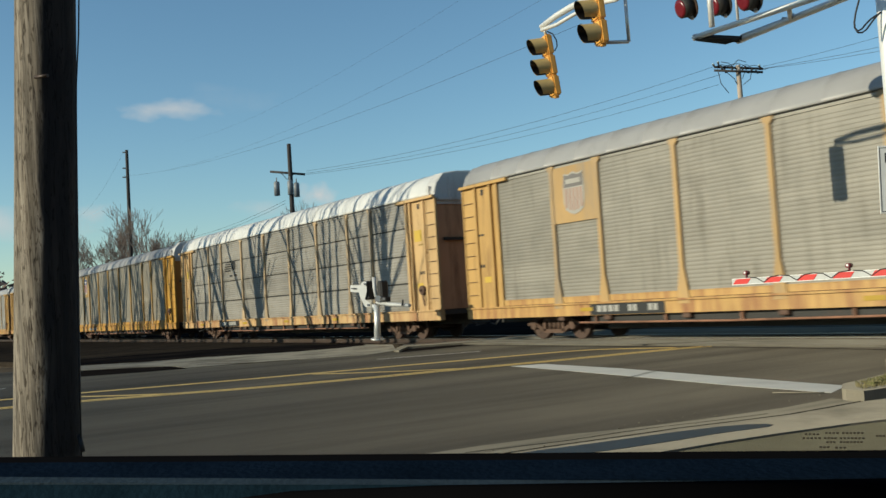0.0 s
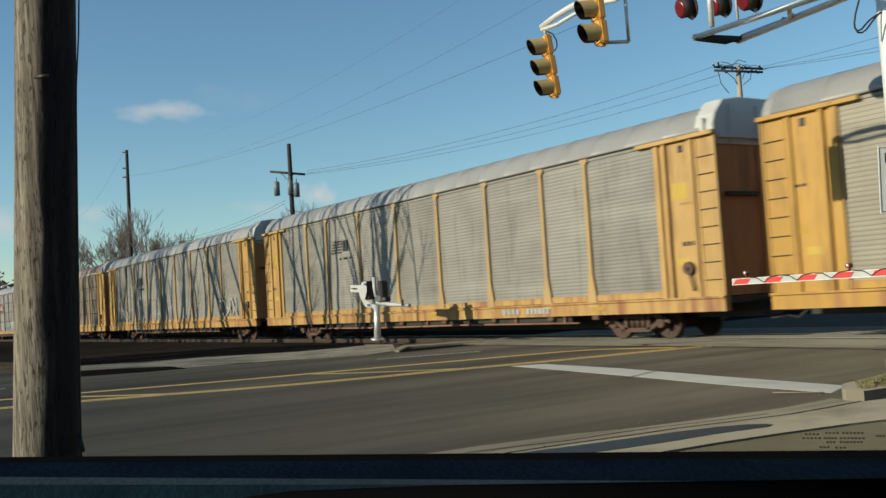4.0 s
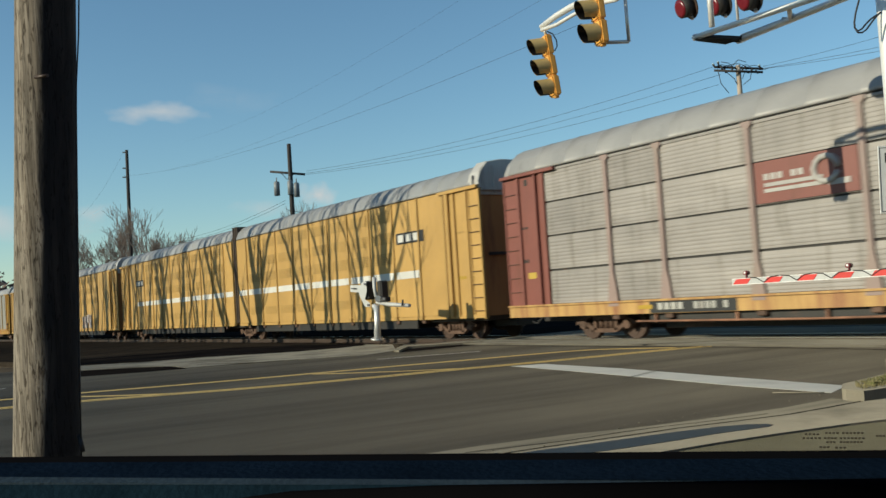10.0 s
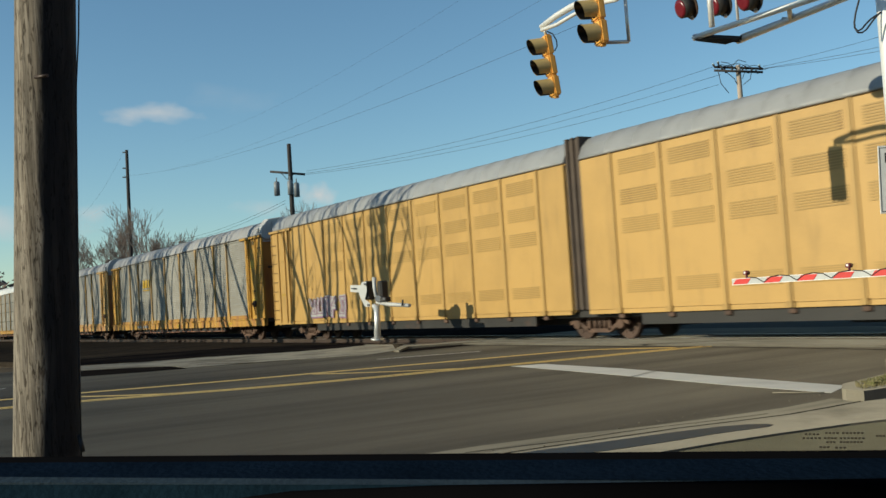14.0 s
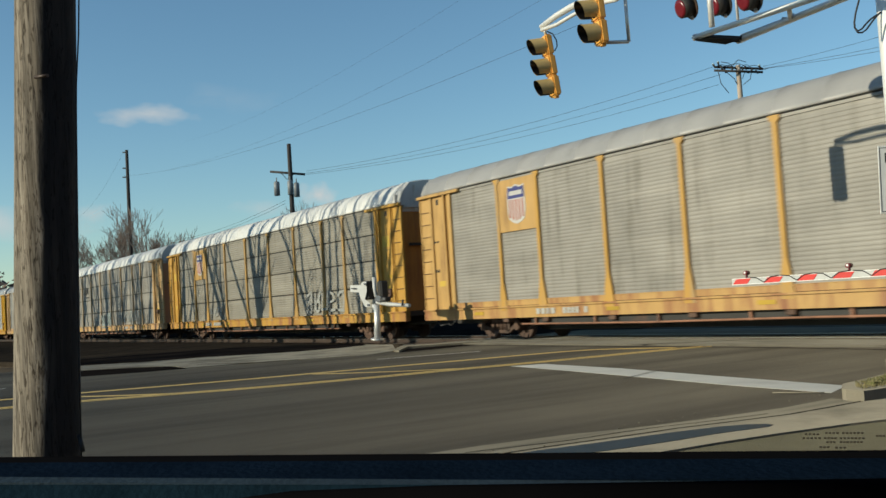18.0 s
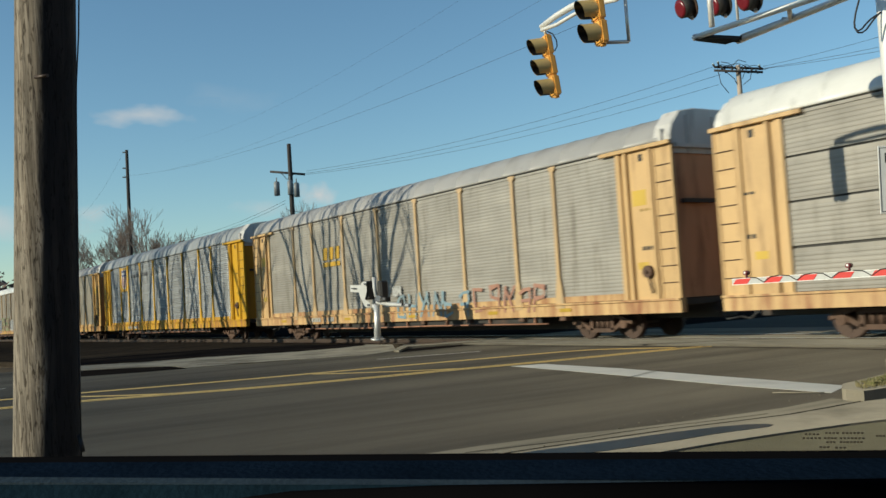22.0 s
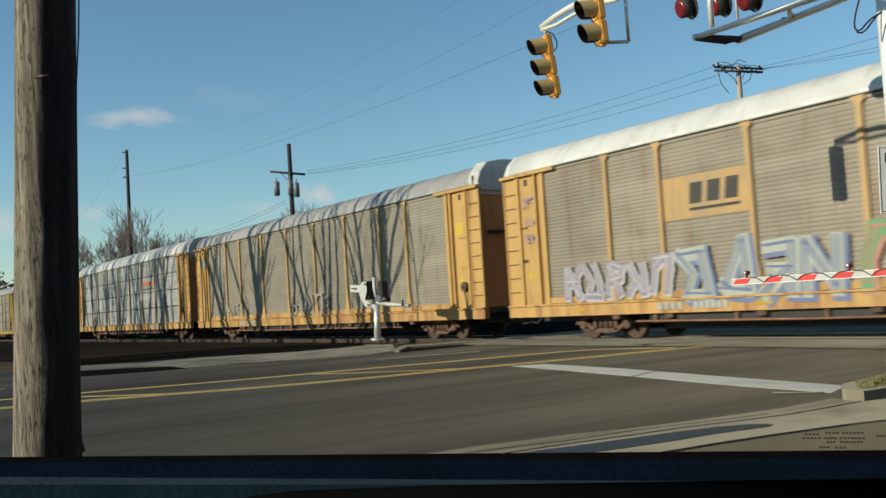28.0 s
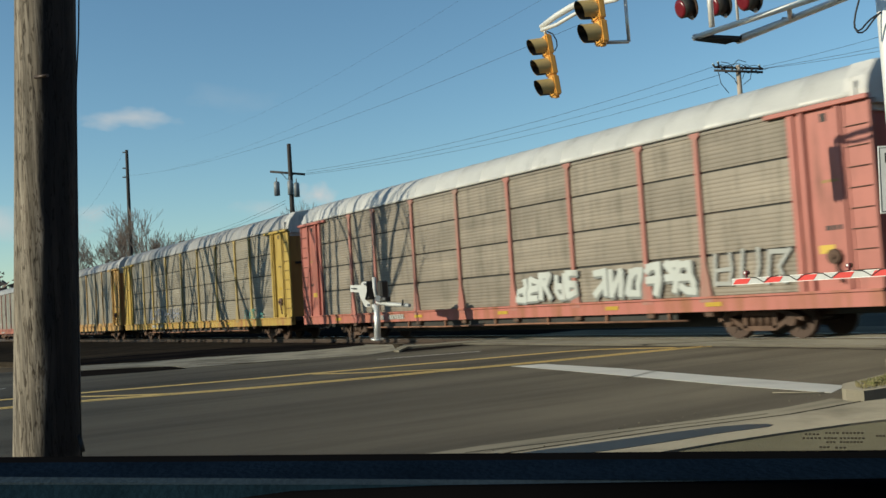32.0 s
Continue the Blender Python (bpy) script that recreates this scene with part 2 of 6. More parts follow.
def boxes(*dims, bevel=0.0):
    bm = bmesh.new()
    for d in dims:
        box(bm, *d)
    return bevelled(bm, bevel) if bevel else bm


def tubes(*items, seg=10):
    bm = bmesh.new()
    for pts, r in items:
        tube(bm, pts, r, seg)
    return bm


def stuff(ob):
    ob["kind"] = "stuff"
    return ob


def thing(name, m=None, **tags):
    ob = new(name)
    ob.empty_display_size = 0.3
    ob.matrix_basis = m or Matrix()
    return tagged(ob, **tags)


def sheet(name, pts, z, material, kind="structure", label="", thick=0.25, category=""):
    """A flat slab with a given outline, its top at z."""
    bm = bmesh.new()
    extrude(bm, pts, z - thick, z, "z")
    return tagged(new(name, mesh_of(name, bm, material)), label=label, category=category, kind=kind)


# ---- ground, road, pavements ----
G = -0.2
bm = bmesh.new()
bmesh.ops.create_grid(bm, x_segments=40, y_segments=40, size=1500)
for v in bm.verts:
    r = v.co.xy.length
    v.co.z = G - 0.05 + max(0, (r - 300) / 1200) ** 2 * 6
ground = new("ground", mesh_of("ground", bm, M["soil"]))
tagged(ground, label="bare brown winter ground with dry grass", category="ground", kind="structure")
sheet("road", [(-7.4, -260), (-7.3, -15), (-7.1, -12), (-7.0, -10.5), (-6.85, -8.2), (-6.95, -8.15), (-7.3, -6.6), (-7.8, -5.0), (-8.5, -4.5), (-8.7, -2.0), (-8.7, 260), (-24.9, 260), (-24.9, 0.0), (-27, -3), (-28, -9), (-33, -11), (-35, -16), (-35, -260)], -0.05, M["asphalt"],
      label="worn grey asphalt road crossing the tracks", category="road")
sheet("pavement_gutter", [(-8.3, -260), (-7.95, -15), (-7.72, -12.6), (-7.59, -11.77), (-7.4, -11.2), (-7.3, -10.79), (-7.16, -9.84), (-7.08, -9.1), (-7.15, -8.2), (-6.66, -8.3), (-6.62, -9.0), (-6.62, -9.64), (-6.75, -10.33), (-6.89, -10.96), (-6.93, -11.45), (-7.0, -11.95), (-7.06, -12.4), (-7.2, -15), (-7.5, -260)], -0.045, M["gutter"], label="grey concrete gutter along the road", category="gutter")
sheet("pavement_near", [(-6.63, -7.9), (-6.58, -9.0), (-6.58, -9.64), (-6.71, -10.33), (-6.85, -10.96), (-6.89, -11.45), (-6.96, -11.95), (-7.02, -12.4), (-7.16, -15), (-7.46, -260), (-6.5, -260), (-6.2, -15), (-6.05, -12.2), (-5.99, -11.4), (-5.9, -10.7), (-5.75, -9.9), (-5.58, -9.3), (-5.3, -8.3), (-5.3, -7.4), (-6.4, -7.4)], -0.03, M["concrete"], label="pale concrete pavement strip", category="pavement")
sheet("parking_lot", [(-6.95, -60), (26, -60), (26, -3.5), (-4.5, -3.5), (-6.0, -8.3), (-6.3, -11.0)], -0.05, M["lot"], label="dark asphalt parking lot", category="parking lot")
sheet("puddle", [(-7.1, -15.4), (-6.96, -12.6), (-6.86, -12.1), (-6.78, -11.55), (-6.71, -11.1), (-6.6, -10.65), (-6.49, -10.42), (-6.36, -10.3), (-6.27, -10.31), (-6.22, -10.45), (-6.28, -10.75), (-6.33, -11.05), (-6.35, -11.5), (-6.42, -12.1), (-6.5, -12.5), (-6.75, -15.4)], -0.026, surf("wet", (0.018, 0.03, 0.035), 0.5, var=0.3, scale=2.5, bump=0.15, spec=0.3), label="dark wet strip along the pavement", category="puddle", thick=0.006)
sheet("pavement_far", [(-35.55, -11.99), (-35.06, -11.01), (-34.21, -10.38), (-32.89, -8.79), (-32.65, -6.96), (-31.50, -5.40), (-30.67, -4.12), (-30.63, -2.65), (-31.12, -1.40), (-29.24, -1.32), (-25.17, -3.52), (-24.54, -4.83), (-25.20, -6.08), (-25.64, -6.91), (-26.03, -8.09), (-26.39, -9.40), (-27.86, -9.24), (-29.60, -10.04), (-30.48, -11.21), (-31.27, -12.71)], -0.035, M["concrete_far"], label="pale worn concrete pavement across the road", category="pavement")
sheet("kerb_far", [(-25.11, -3.66), (-27.45, -1.95), (-26.77, -1.68), (-25.82, -0.11), (-25.16, -0.47), (-25.95, -2.10), (-26.13, -2.56), (-24.38, -3.89)], 0.01, M["concrete"], label="worn concrete kerb beside the crossing", category="kerb")
# dark sheet that paints the shade at the foot of the kerb
sheet("asphalt_patch", [(-24.83, -3.75), (-25.79, -2.80), (-25.89, -1.93), (-25.81, -0.08), (-24.68, -0.74), (-24.41, -2.47), (-24.30, -3.68)], -0.046, M["crack_and_shade"], label="dark sheet painting the shade under the kerb", category="asphalt patch", thick=0.006)
# shadow on the road, painted as a dark sheet
sheet("asphalt_patch", [(-30.69, -12.81), (-30.22, -11.43), (-28.95, -9.89), (-28.14, -9.32), (-26.18, -9.43), (-26.31, -10.63), (-27.01, -12.13), (-27.46, -13.36)], -0.042, M["crack_and_shade"], label="dark sheet painting a shadow by the far pavement", category="asphalt patch", thick=0.006)
# shadow band behind the pavement, painted as a near-black sheet
sheet("ditch_far", [(-34.93, -12.10), (-34.44, -11.13), (-33.61, -10.51), (-32.31, -8.95), (-32.07, -7.16), (-30.94, -5.62), (-30.13, -4.36), (-30.09, -2.93), (-30.55, -1.70), (-31.70, -1.09), (-33.10, -1.42), (-35.18, -2.07), (-37.33, -3.06), (-38.71, -4.90), (-38.82, -7.12), (-39.16, -9.27), (-40.75, -11.11)], -0.02, M["crack_and_shade"], label="dark strip painting a shadow behind the pavement", category="ditch", thick=0.1)
# added near-black sheet: paints the train's shade on the ground beyond
sheet("verge_beyond", [(-420, 4.4), (-25.2, 4.4), (-25.2, 60), (-420, 60)], -0.1, M["crack_and_shade"], label="added dark sheet painting shade beyond the tracks", category="verge", thick=0.1)
# earth verge, its shade painted in as a darker colour
sheet("verge_far", [(-29.5, -0.75)] + [(-32.88, -0.46), (-34.34, -0.79), (-36.22, -1.60), (-38.43, -2.62), (-39.85, -4.52), (-39.96, -6.81), (-40.32, -9.02), (-41.95, -10.91)] + [(-120, -22), (-120, -0.75)], -0.06, M["verge"], label="earth verge beside the tracks, shade painted into its colour", category="verge", thick=0.3)
stripe_seam = [(-27.57, -8.68), (-25.96, -7.95), (-25.19, -6.61)]

# island of grass with a kerb beside the stop line
isl = [(-7.25, -7.85), (-6.98, -8.24), (-6.88, -8.31), (-6.61, -8.38), (-6.55, -7.8), (-6.4, -7.5), (-5.0, -7.5), (-3.0, -3.2), (-8.85, -3.2), (-8.75, -4.7), (-7.95, -5.2), (-7.5, -6.6)]
sheet("kerb_island", isl, 0.08, M["concrete"], label="worn concrete kerb round a grass island", category="kerb")
cx, cy = sum(p[0] for p in isl) / len(isl), sum(p[1] for p in isl) / len(isl)
bm = bmesh.new()
bmesh.ops.create_grid(bm, x_segments=46, y_segments=40, size=1.0)


def inside(px, py):
    hit = False
    for (ax, ay), (bx, by) in zip(isl, isl[1:] + isl[:1]):
        if (ay > py) != (by > py) and px < (bx - ax) * (py - ay) / (by - ay) + ax:
            hit = not hit
    return hit


for v in bm.verts:
    v.co.x, v.co.y = -6.0 + v.co.x * 3.0, -5.8 + v.co.y * 2.65
    v.co.z = 0.1 + 0.045 * noise.noise(Vector((v.co.x * 2.2, v.co.y * 2.2, 1.0))) + 0.02 * noise.noise(Vector((v.co.x * 9, v.co.y * 9, 4.0)))
bmesh.ops.delete(bm, geom=[v for v in bm.verts if not all(inside(v.co.x + dx, v.co.y + dy) for dx in (-0.17, 0.17) for dy in (-0.17, 0.17))], context="VERTS")
geo = bmesh.ops.extrude_face_region(bm, geom=list(bm.faces))
for g in geo["geom"]:
    if isinstance(g, bmesh.types.BMVert):
        g.co.z -= 0.1
tagged(new("grass_island", mesh_of("grass_island", bm, M["grass"])), label="patchy dry grass on the island", category="grass", kind="structure")
verts, faces = [], []
rng = random.Random(21)
for i in range(14000):
    x, y = rng.uniform(-7.9, -5.9), rng.uniform(-8.3, -4.6)
    if not all(inside(x + dx, y + dy) for dx in (-0.1, 0.1) for dy in (-0.1, 0.1)):
        continue
    a, h, w = rng.uniform(0, math.tau), rng.uniform(0.015, 0.05), rng.uniform(0.003, 0.007)
    z, n, k = 0.085, len(verts), rng.uniform(0.1, 0.7) * h
    dx, dy = math.cos(a), math.sin(a)
    verts += [(x - dy * w, y + dx * w, z), (x + dy * w, y - dx * w, z), (x + dx * k, y + dy * k, z + h)]
    faces.append((n, n + 1, n + 2))
me = bpy.data.meshes.new("grass_blades")
me.from_pydata(verts, [], faces)
me.materials.append(surf("grass_blade", (0.15, 0.145, 0.06), 0.85, var=0.45, scale=3, fine=30, dirt=(0.3, 0.24, 0.13), amount=0.6, bump=0.0, spec=0.1))
tagged(new("grass_blades", me), label="short dry winter grass on the island", category="grass", kind="stuff")

# painted lines
Z = -0.046
sheet("stop_line", [(-15.95, -6.2), (-15.6, -5.63), (-13.06, -5.94), (-9.89, -6.6), (-7.81, -6.98), (-7.5, -7.72), (-9.14, -7.5), (-11.95, -6.93), (-13.82, -6.57)], Z, M["white_paint"], label="worn white stop line across the lanes", category="road marking", thick=0.003)


def stripe(name, pts, w, material, label):
    bm = bmesh.new()
    L, R = [], []
    for i, p in enumerate(pts):
        d = (Vector(pts[min(i + 1, len(pts) - 1)]) - Vector(pts[max(i - 1, 0)])).normalized()
        s = Vector((-d.y, d.x)) * w / 2
        L.append(bm.verts.new((p[0] + s.x, p[1] + s.y, Z)))
        R.append(bm.verts.new((p[0] - s.x, p[1] - s.y, Z)))
    for i in range(len(pts) - 1):
        bm.faces.new((L[i], R[i], R[i + 1], L[i + 1]))
    return tagged(new(name, mesh_of(name, bm, material)), label=label, category="road marking", kind="structure")


YEL = M["yellow_paint"]
NEAR_LINE = ((-20.2, -60), (-18.75, -15.2), (-18.42, -13.7), (-17.93, -12.48), (-17.51, -11.5), (-17.22, -10.56), (-16.97, -9.53), (-16.76, -8.42), (-16.6, -7.2), (-16.34, -6.0), (-16.1, -4.7), (-15.95, -3.2), (-15.75, -1.8), (-15.53, -1.05))
stripe("centre_line_near", [(x - 0.1, y) for x, y in NEAR_LINE], 0.17, YEL, "worn yellow centre line on the asphalt")
stripe("centre_line_near", [(x + 0.16, y) for x, y in NEAR_LINE], 0.17, YEL, "worn yellow centre line on the asphalt")
stripe("centre_line_far", [(-22.6, -60), (-20.95, -15.2), (-20.62, -13.35), (-20.15, -11.79), (-19.86, -10.72), (-19.62, -9.53), (-19.41, -8.29), (-19.18, -6.99), (-18.88, -5.73), (-18.62, -4.3), (-18.32, -2.9), (-17.9, -2.2), (-17.06, -1.83), (-16.05, -1.5)], 0.3, YEL, "worn yellow centre line on the asphalt")
stripe("hatch_line", [(-20.9, -14.6), (-19.6, -13.66), (-18.92, -13.2), (-18.04, -12.44)], 0.2, YEL, "oblique yellow hatch line")
stripe("hatch_line", [(-19.3, -8.95), (-18.67, -8.6), (-17.62, -7.85), (-16.75, -7.0)], 0.2, YEL, "oblique yellow hatch line")
stripe("lane_line", [(-22.25, -5.77), (-21.4, -3.15)], 0.13, M["white_paint"], "short white lane line")
stripe("edge_line", [(-24.9, -16), (-24.7, -14.2)], 0.14, M["white_paint"], "short white lane line")

# ---- track ----
bm = bmesh.new()
for x0, x1 in ((-420, -27.2), (-6.0, 160)):
    extrude(bm, [(-0.75, -0.3), (0.2, -0.235), (3.0, -0.235), (4.3, -0.3)], x0, x1)
tagged(new("ballast_bed", mesh_of("ballast_bed", bm, M["ballast"])), label="grey-brown stone ballast under the rails", category="ballast", kind="structure")
for y in (0.86, 2.34):
    bm = bmesh.new()
    extrude(bm, [(y - 0.07, -0.17), (y + 0.07, -0.17), (y + 0.07, -0.15), (y + 0.012, -0.13), (y + 0.012, -0.04), (y + 0.036, -0.03), (y + 0.036, 0.0), (y - 0.036, 0.0), (y - 0.036, -0.03), (y - 0.012, -0.04), (y - 0.012, -0.13), (y - 0.07, -0.15)], -420, 160)
    tagged(new("rail", mesh_of("rail", bm, M["rail"])), label="rusty steel rail with a polished head", category="rail", kind="structure")
    part("rail_head", boxes((-420, 160, y - 0.03, y + 0.03, 0.001, 0.004)), M["polished"], bpy.data.objects["rail" if y < 1 else "rail.001"], "polished running surface")
tie = mesh_of("tie", boxes((-0.12, 0.12, 0.2, 2.9, -0.3, -0.165), bevel=0.012), M["tie"])
ties = thing("sleepers", label="dark creosoted wooden railway sleepers", category="sleepers", kind="structure")
for i in range(230):
    x = -27.4 - i * 0.53
    ob = part("sleeper", tie, None, ties)
    ob.location = (x, random.uniform(-0.03, 0.03), 0)
for i, (a, b) in enumerate(((-1.0, 0.78), (0.95, 2.25), (2.42, 5.2))):
    sheet("crossing_panel", [(-27.0, a), (-6.2, a), (-6.2, b), (-27.0, b)], -0.012, M["crossing"], label="worn grey crossing panel between the rails", category="crossing panel", thick=0.12)


# darker road sheet that paints the train's shade beyond the tracks
sheet("road_beyond", [(-24.8, 5.3), (-8.8, 5.3), (-8.8, 70), (-24.8, 70)], -0.044, surf("shaded_asphalt", (0.035, 0.031, 0.026), 0.9, var=0.3, scale=0.5, fine=60, spec=0.05), label="asphalt beyond the tracks, darkened to paint the train's shade", category="road", thick=0.006)

# ---- litter and cracks ----
stripe("road_crack", [(-7.18, -14.5), (-7.04, -12.4), (-6.98, -11.95), (-6.91, -11.45), (-6.87, -10.96), (-6.73, -10.33), (-6.6, -9.64), (-6.6, -9.0), (-6.62, -8.42)], 0.045, M["crack_and_shade"], "dark crack along the gutter").location.z = 0.021
stripe("gutter_seam", [(-7.5, -13.0), (-7.27, -12.03), (-7.23, -11.33), (-7.17, -10.9), (-7.02, -10.3), (-6.9, -9.6)], 0.022, M["crack_and_shade"], "thin dark seam in the gutter").location.z = 0.004
stripe("pavement_seam", stripe_seam, 0.12, M["crack_and_shade"], "dark seam in the far pavement").location.z = 0.016
stripe("road_crack", [(-24.0, -1.2), (-20.2, -1.35), (-15.5, -1.2), (-11.0, -1.5), (-8.8, -1.3)], 0.09, M["crack_and_shade"], "dark seam before the rails")
stripe("road_crack", [(-17.6, -1.1), (-16.71, -0.5), (-15.9, 0.2), (-15.2, 0.7)], 0.08, M["crack_and_shade"], "dark crack across the crossing").location.z = 0.038
stripe("road_seam", [(-12.1, -5.9), (-11.4, -7.6)], 0.05, M["asphalt"], "worn break in the stop line")
stick = tagged(new("litter_stick", mesh_of("litter_stick", tubes(([(-8.05, -8.1, -0.03), (-7.5, -7.85, -0.03)], 0.008), seg=6), M["concrete"])), label="thin pale stick lying by the gutter", category="litter")
rng = random.Random(8)
for i in range(24):
    x, y = rng.gauss(-7.35, 0.16), rng.choice((rng.gauss(-7.9, 0.4), rng.gauss(-12.6, 0.25), rng.gauss(-10.6, 0.5)))
    bm = bmesh.new()
    bmesh.ops.create_icosphere(bm, subdivisions=1, radius=rng.uniform(0.006, 0.017))
    for v in bm.verts:
        v.co *= rng.uniform(0.75, 1.2)
        v.co.z *= 0.6
    o = new("pebble", mesh_of("pebble", bm, M["gutter"]))
    o.location = (x, y, -0.035)
    tagged(o, label="small pale stone in the gutter", category="stone", group="stones in the gutter")

# ---- the train ----
HALF, NEAR = 13.64, -1.6
POSTS = (-9.03, -7.1, -4.27, -1.42, 1.42, 4.27, 7.1, 9.03)
EDGE = 11.66
SILL0, SILL1, EAVE = 0.69, 1.05, 4.98
CACHE = {}


def cached(key, build):
    if key not in CACHE:
        CACHE[key] = build()
    return CACHE[key]


def ribbed(w, h, material, bold):
    """A sheet of side cladding with horizontal ribs; x centred, z from 0, facing -y."""
    def build():
        z, pr = 0.0, [(0.0, 0.0)]
        if bold:
            module, ribs, pitch, deep = 0.5, 4, 0.1, 0.026
        else:
            module, ribs, pitch, deep = 0.5, 5, 0.1, 0.007
        k = 0
        while k * module < h - 0.05:
            for i in range(ribs):
                b = k * module + 0.05 + i * pitch
                if b + pitch < h:
                    lip = min(0.02, pitch * 0.2)
                    pr += [(0.0, b), (-deep, b + lip), (-deep, b + pitch * 0.55), (0.0, b + pitch * 0.55 + lip)]
            k += 1
        pr.append((0.0, h))
        bm = bmesh.new()
        A = [bm.verts.new((-w / 2, y, z)) for y, z in pr]
        B = [bm.verts.new((w / 2, y, z)) for y, z in pr]
        for i in range(len(pr) - 1):
            bm.faces.new((A[i], B[i], B[i + 1], A[i + 1]))
        c = [bm.verts.new((s * w / 2, 0.03, z)) for s, z in ((-1, 0), (1, 0), (1, h), (-1, h))]
        bm.faces.new((c[0], c[1], B[0], A[0]))
        bm.faces.new((A[-1], B[-1], c[2], c[3]))
        bm.faces.new((c[0], *A[::1], c[3])[::-1])
        bm.faces.new((c[1], *B, c[2]))
        bm.faces.new((c[3], c[2], c[1], c[0]))
        return mesh_of("panel", bm, material)
    return cached(("panel", round(w, 2), round(h, 2), material.name, bold), build)


def post_mesh(material):
    """Upright of the side: flat bar, cap at the top, flared gusset foot."""
    def build():
        bm = bmesh.new()
        w, f = 0.066, 0.19
        extrude(bm, [(-f, -0.14), (f, -0.14), (f, 0.0), (0.13, 0.42), (w, 0.75), (w, 3.74), (0.15, 3.83), (0.15, 3.9), (-0.15, 3.9), (-0.15, 3.83), (-w, 3.74), (-w, 0.75), (-0.13, 0.42), (-f, 0.0)], -0.078, 0.0, "y")
        return mesh_of("post", bm, material)
    return cached(("post", material.name), build)


def roof_mesh(half, material, key, rise=0.96):
    def build():
        prof = [(-1.6, EAVE), (-1.63, EAVE + 0.03), (-1.6, EAVE + 0.1), (-1.49, EAVE + 0.37), (-1.25, EAVE + 0.61), (-0.92, EAVE + 0.73), (-0.5, EAVE + 0.78), (0, EAVE + 0.8)]
        prof = [(y, z if z < EAVE + 0.05 else EAVE + (z - EAVE) * rise) for y, z in prof]
        prof += [(-y, z) for y, z in prof[-2::-1]]
        bm = bmesh.new()
        n = 20
        xs, up = [], []
        for i in range(n):
            a, b = -half + i * 2 * half / n, -half + (i + 1) * 2 * half / n
            xs += [a + 0.0, b - 0.05, b - 0.04, b - 0.01]
            up += [0, 0, 0.01, 0.01]
        xs.append(half)
        up.append(0)
        rows = []
        for x, u in zip(xs, up):
            rows.append([bm.verts.new((x, y * (1 + u * 0.3), z + u * max(0, min(1, (z - EAVE - 0.1) * 4)))) for y, z in prof])
        for A, B in zip(rows, rows[1:]):
            for j in range(len(prof) - 1):
                bm.faces.new((A[j], A[j + 1], B[j + 1], B[j])).smooth = True
        bm.faces.new(rows[0])
        bm.faces.new(rows[-1][::-1])
        bm.faces.new([r[0] for r in rows] + [r[-1] for r in reversed(rows)])
        return mesh_of("roof", bm, material)
    return cached(("roof", key, half, material.name, rise), build)


def roof_end(s, material, end=HALF):
    """Folded sheet box that closes the roof over the end door: upright cheeks, a sloped shoulder, a flat lid and a skirt."""
    bm = bmesh.new()
    prof = [(-1.58, EAVE - 0.34), (-1.6, EAVE + 0.12), (-1.5, EAVE + 0.4), (-1.2, EAVE + 0.74), (-0.62, EAVE + 0.83), (0.62, EAVE + 0.83), (1.2, EAVE + 0.74), (1.5, EAVE + 0.4), (1.6, EAVE + 0.12), (1.58, EAVE - 0.34)]
    rows = []
    for x, k in ((end - 0.62, 0.955), (end - 0.6, 1.0), (end - 0.1, 1.0), (end - 0.05, 0.975)):
        rows.append([bm.verts.new((s * x, y * (0.4 + 0.6 * k), EAVE - 0.34 + (z - EAVE + 0.34) * k)) for y, z in prof])
    for A, B in zip(rows, rows[1:]):
        for j in range(len(prof) - 1):
            bm.faces.new((A[j], A[j + 1], B[j + 1], B[j]))
    bm.faces.new(rows[-1])
    bm.faces.new(rows[0][::-1])
    bm.faces.new([r[0] for r in rows] + [r[-1] for r in reversed(rows)])
    # stiffening folds on the face, and the door's top track
    for y in (-0.95, 0.0, 0.95):
        box(bm, *sorted((s * (end - 0.06), s * (end - 0.005))), y - 0.05, y + 0.05, EAVE - 0.3, EAVE + 0.62)
    box(bm, *sorted((s * (end - 0.06), s * (end + 0.05))), -1.5, 1.5, EAVE - 0.2, EAVE - 0.1)
    box(bm, *sorted((s * (end - 0.4), s * (end - 0.28))), -1.66, -1.58, EAVE - 0.1, EAVE + 0.3)
    return mesh_of("roof_end", bm, material)


def roof_tail(s, material, end=HALF):
    """Rounded hood that closes the other end of the roof."""
    prof = [(-1.58, EAVE - 0.32), (-1.6, EAVE + 0.1), (-1.48, EAVE + 0.35), (-1.22, EAVE + 0.6), (-0.5, EAVE + 0.75), (0.5, EAVE + 0.75), (1.22, EAVE + 0.6), (1.48, EAVE + 0.35), (1.6, EAVE + 0.1), (1.58, EAVE - 0.32)]
    bm = bmesh.new()
    rows = []
    for x, k in ((end - 0.32, 1.0), (end - 0.12, 1.0), (end - 0.04, 0.96), (end - 0.01, 0.9)):
        rows.append([bm.verts.new((s * x, y * (0.5 + 0.5 * k), EAVE - 0.32 + (z - EAVE + 0.32) * k)) for y, z in prof])
    for A, B in zip(rows, rows[1:]):
        for j in range(len(prof) - 1):
            bm.faces.new((A[j], A[j + 1], B[j + 1], B[j]))
    bm.faces.new(rows[-1])
    bm.faces.new(rows[0][::-1])
    bm.faces.new([r[0] for r in rows] + [r[-1] for r in reversed(rows)])
    return mesh_of("roof_tail", bm, material)


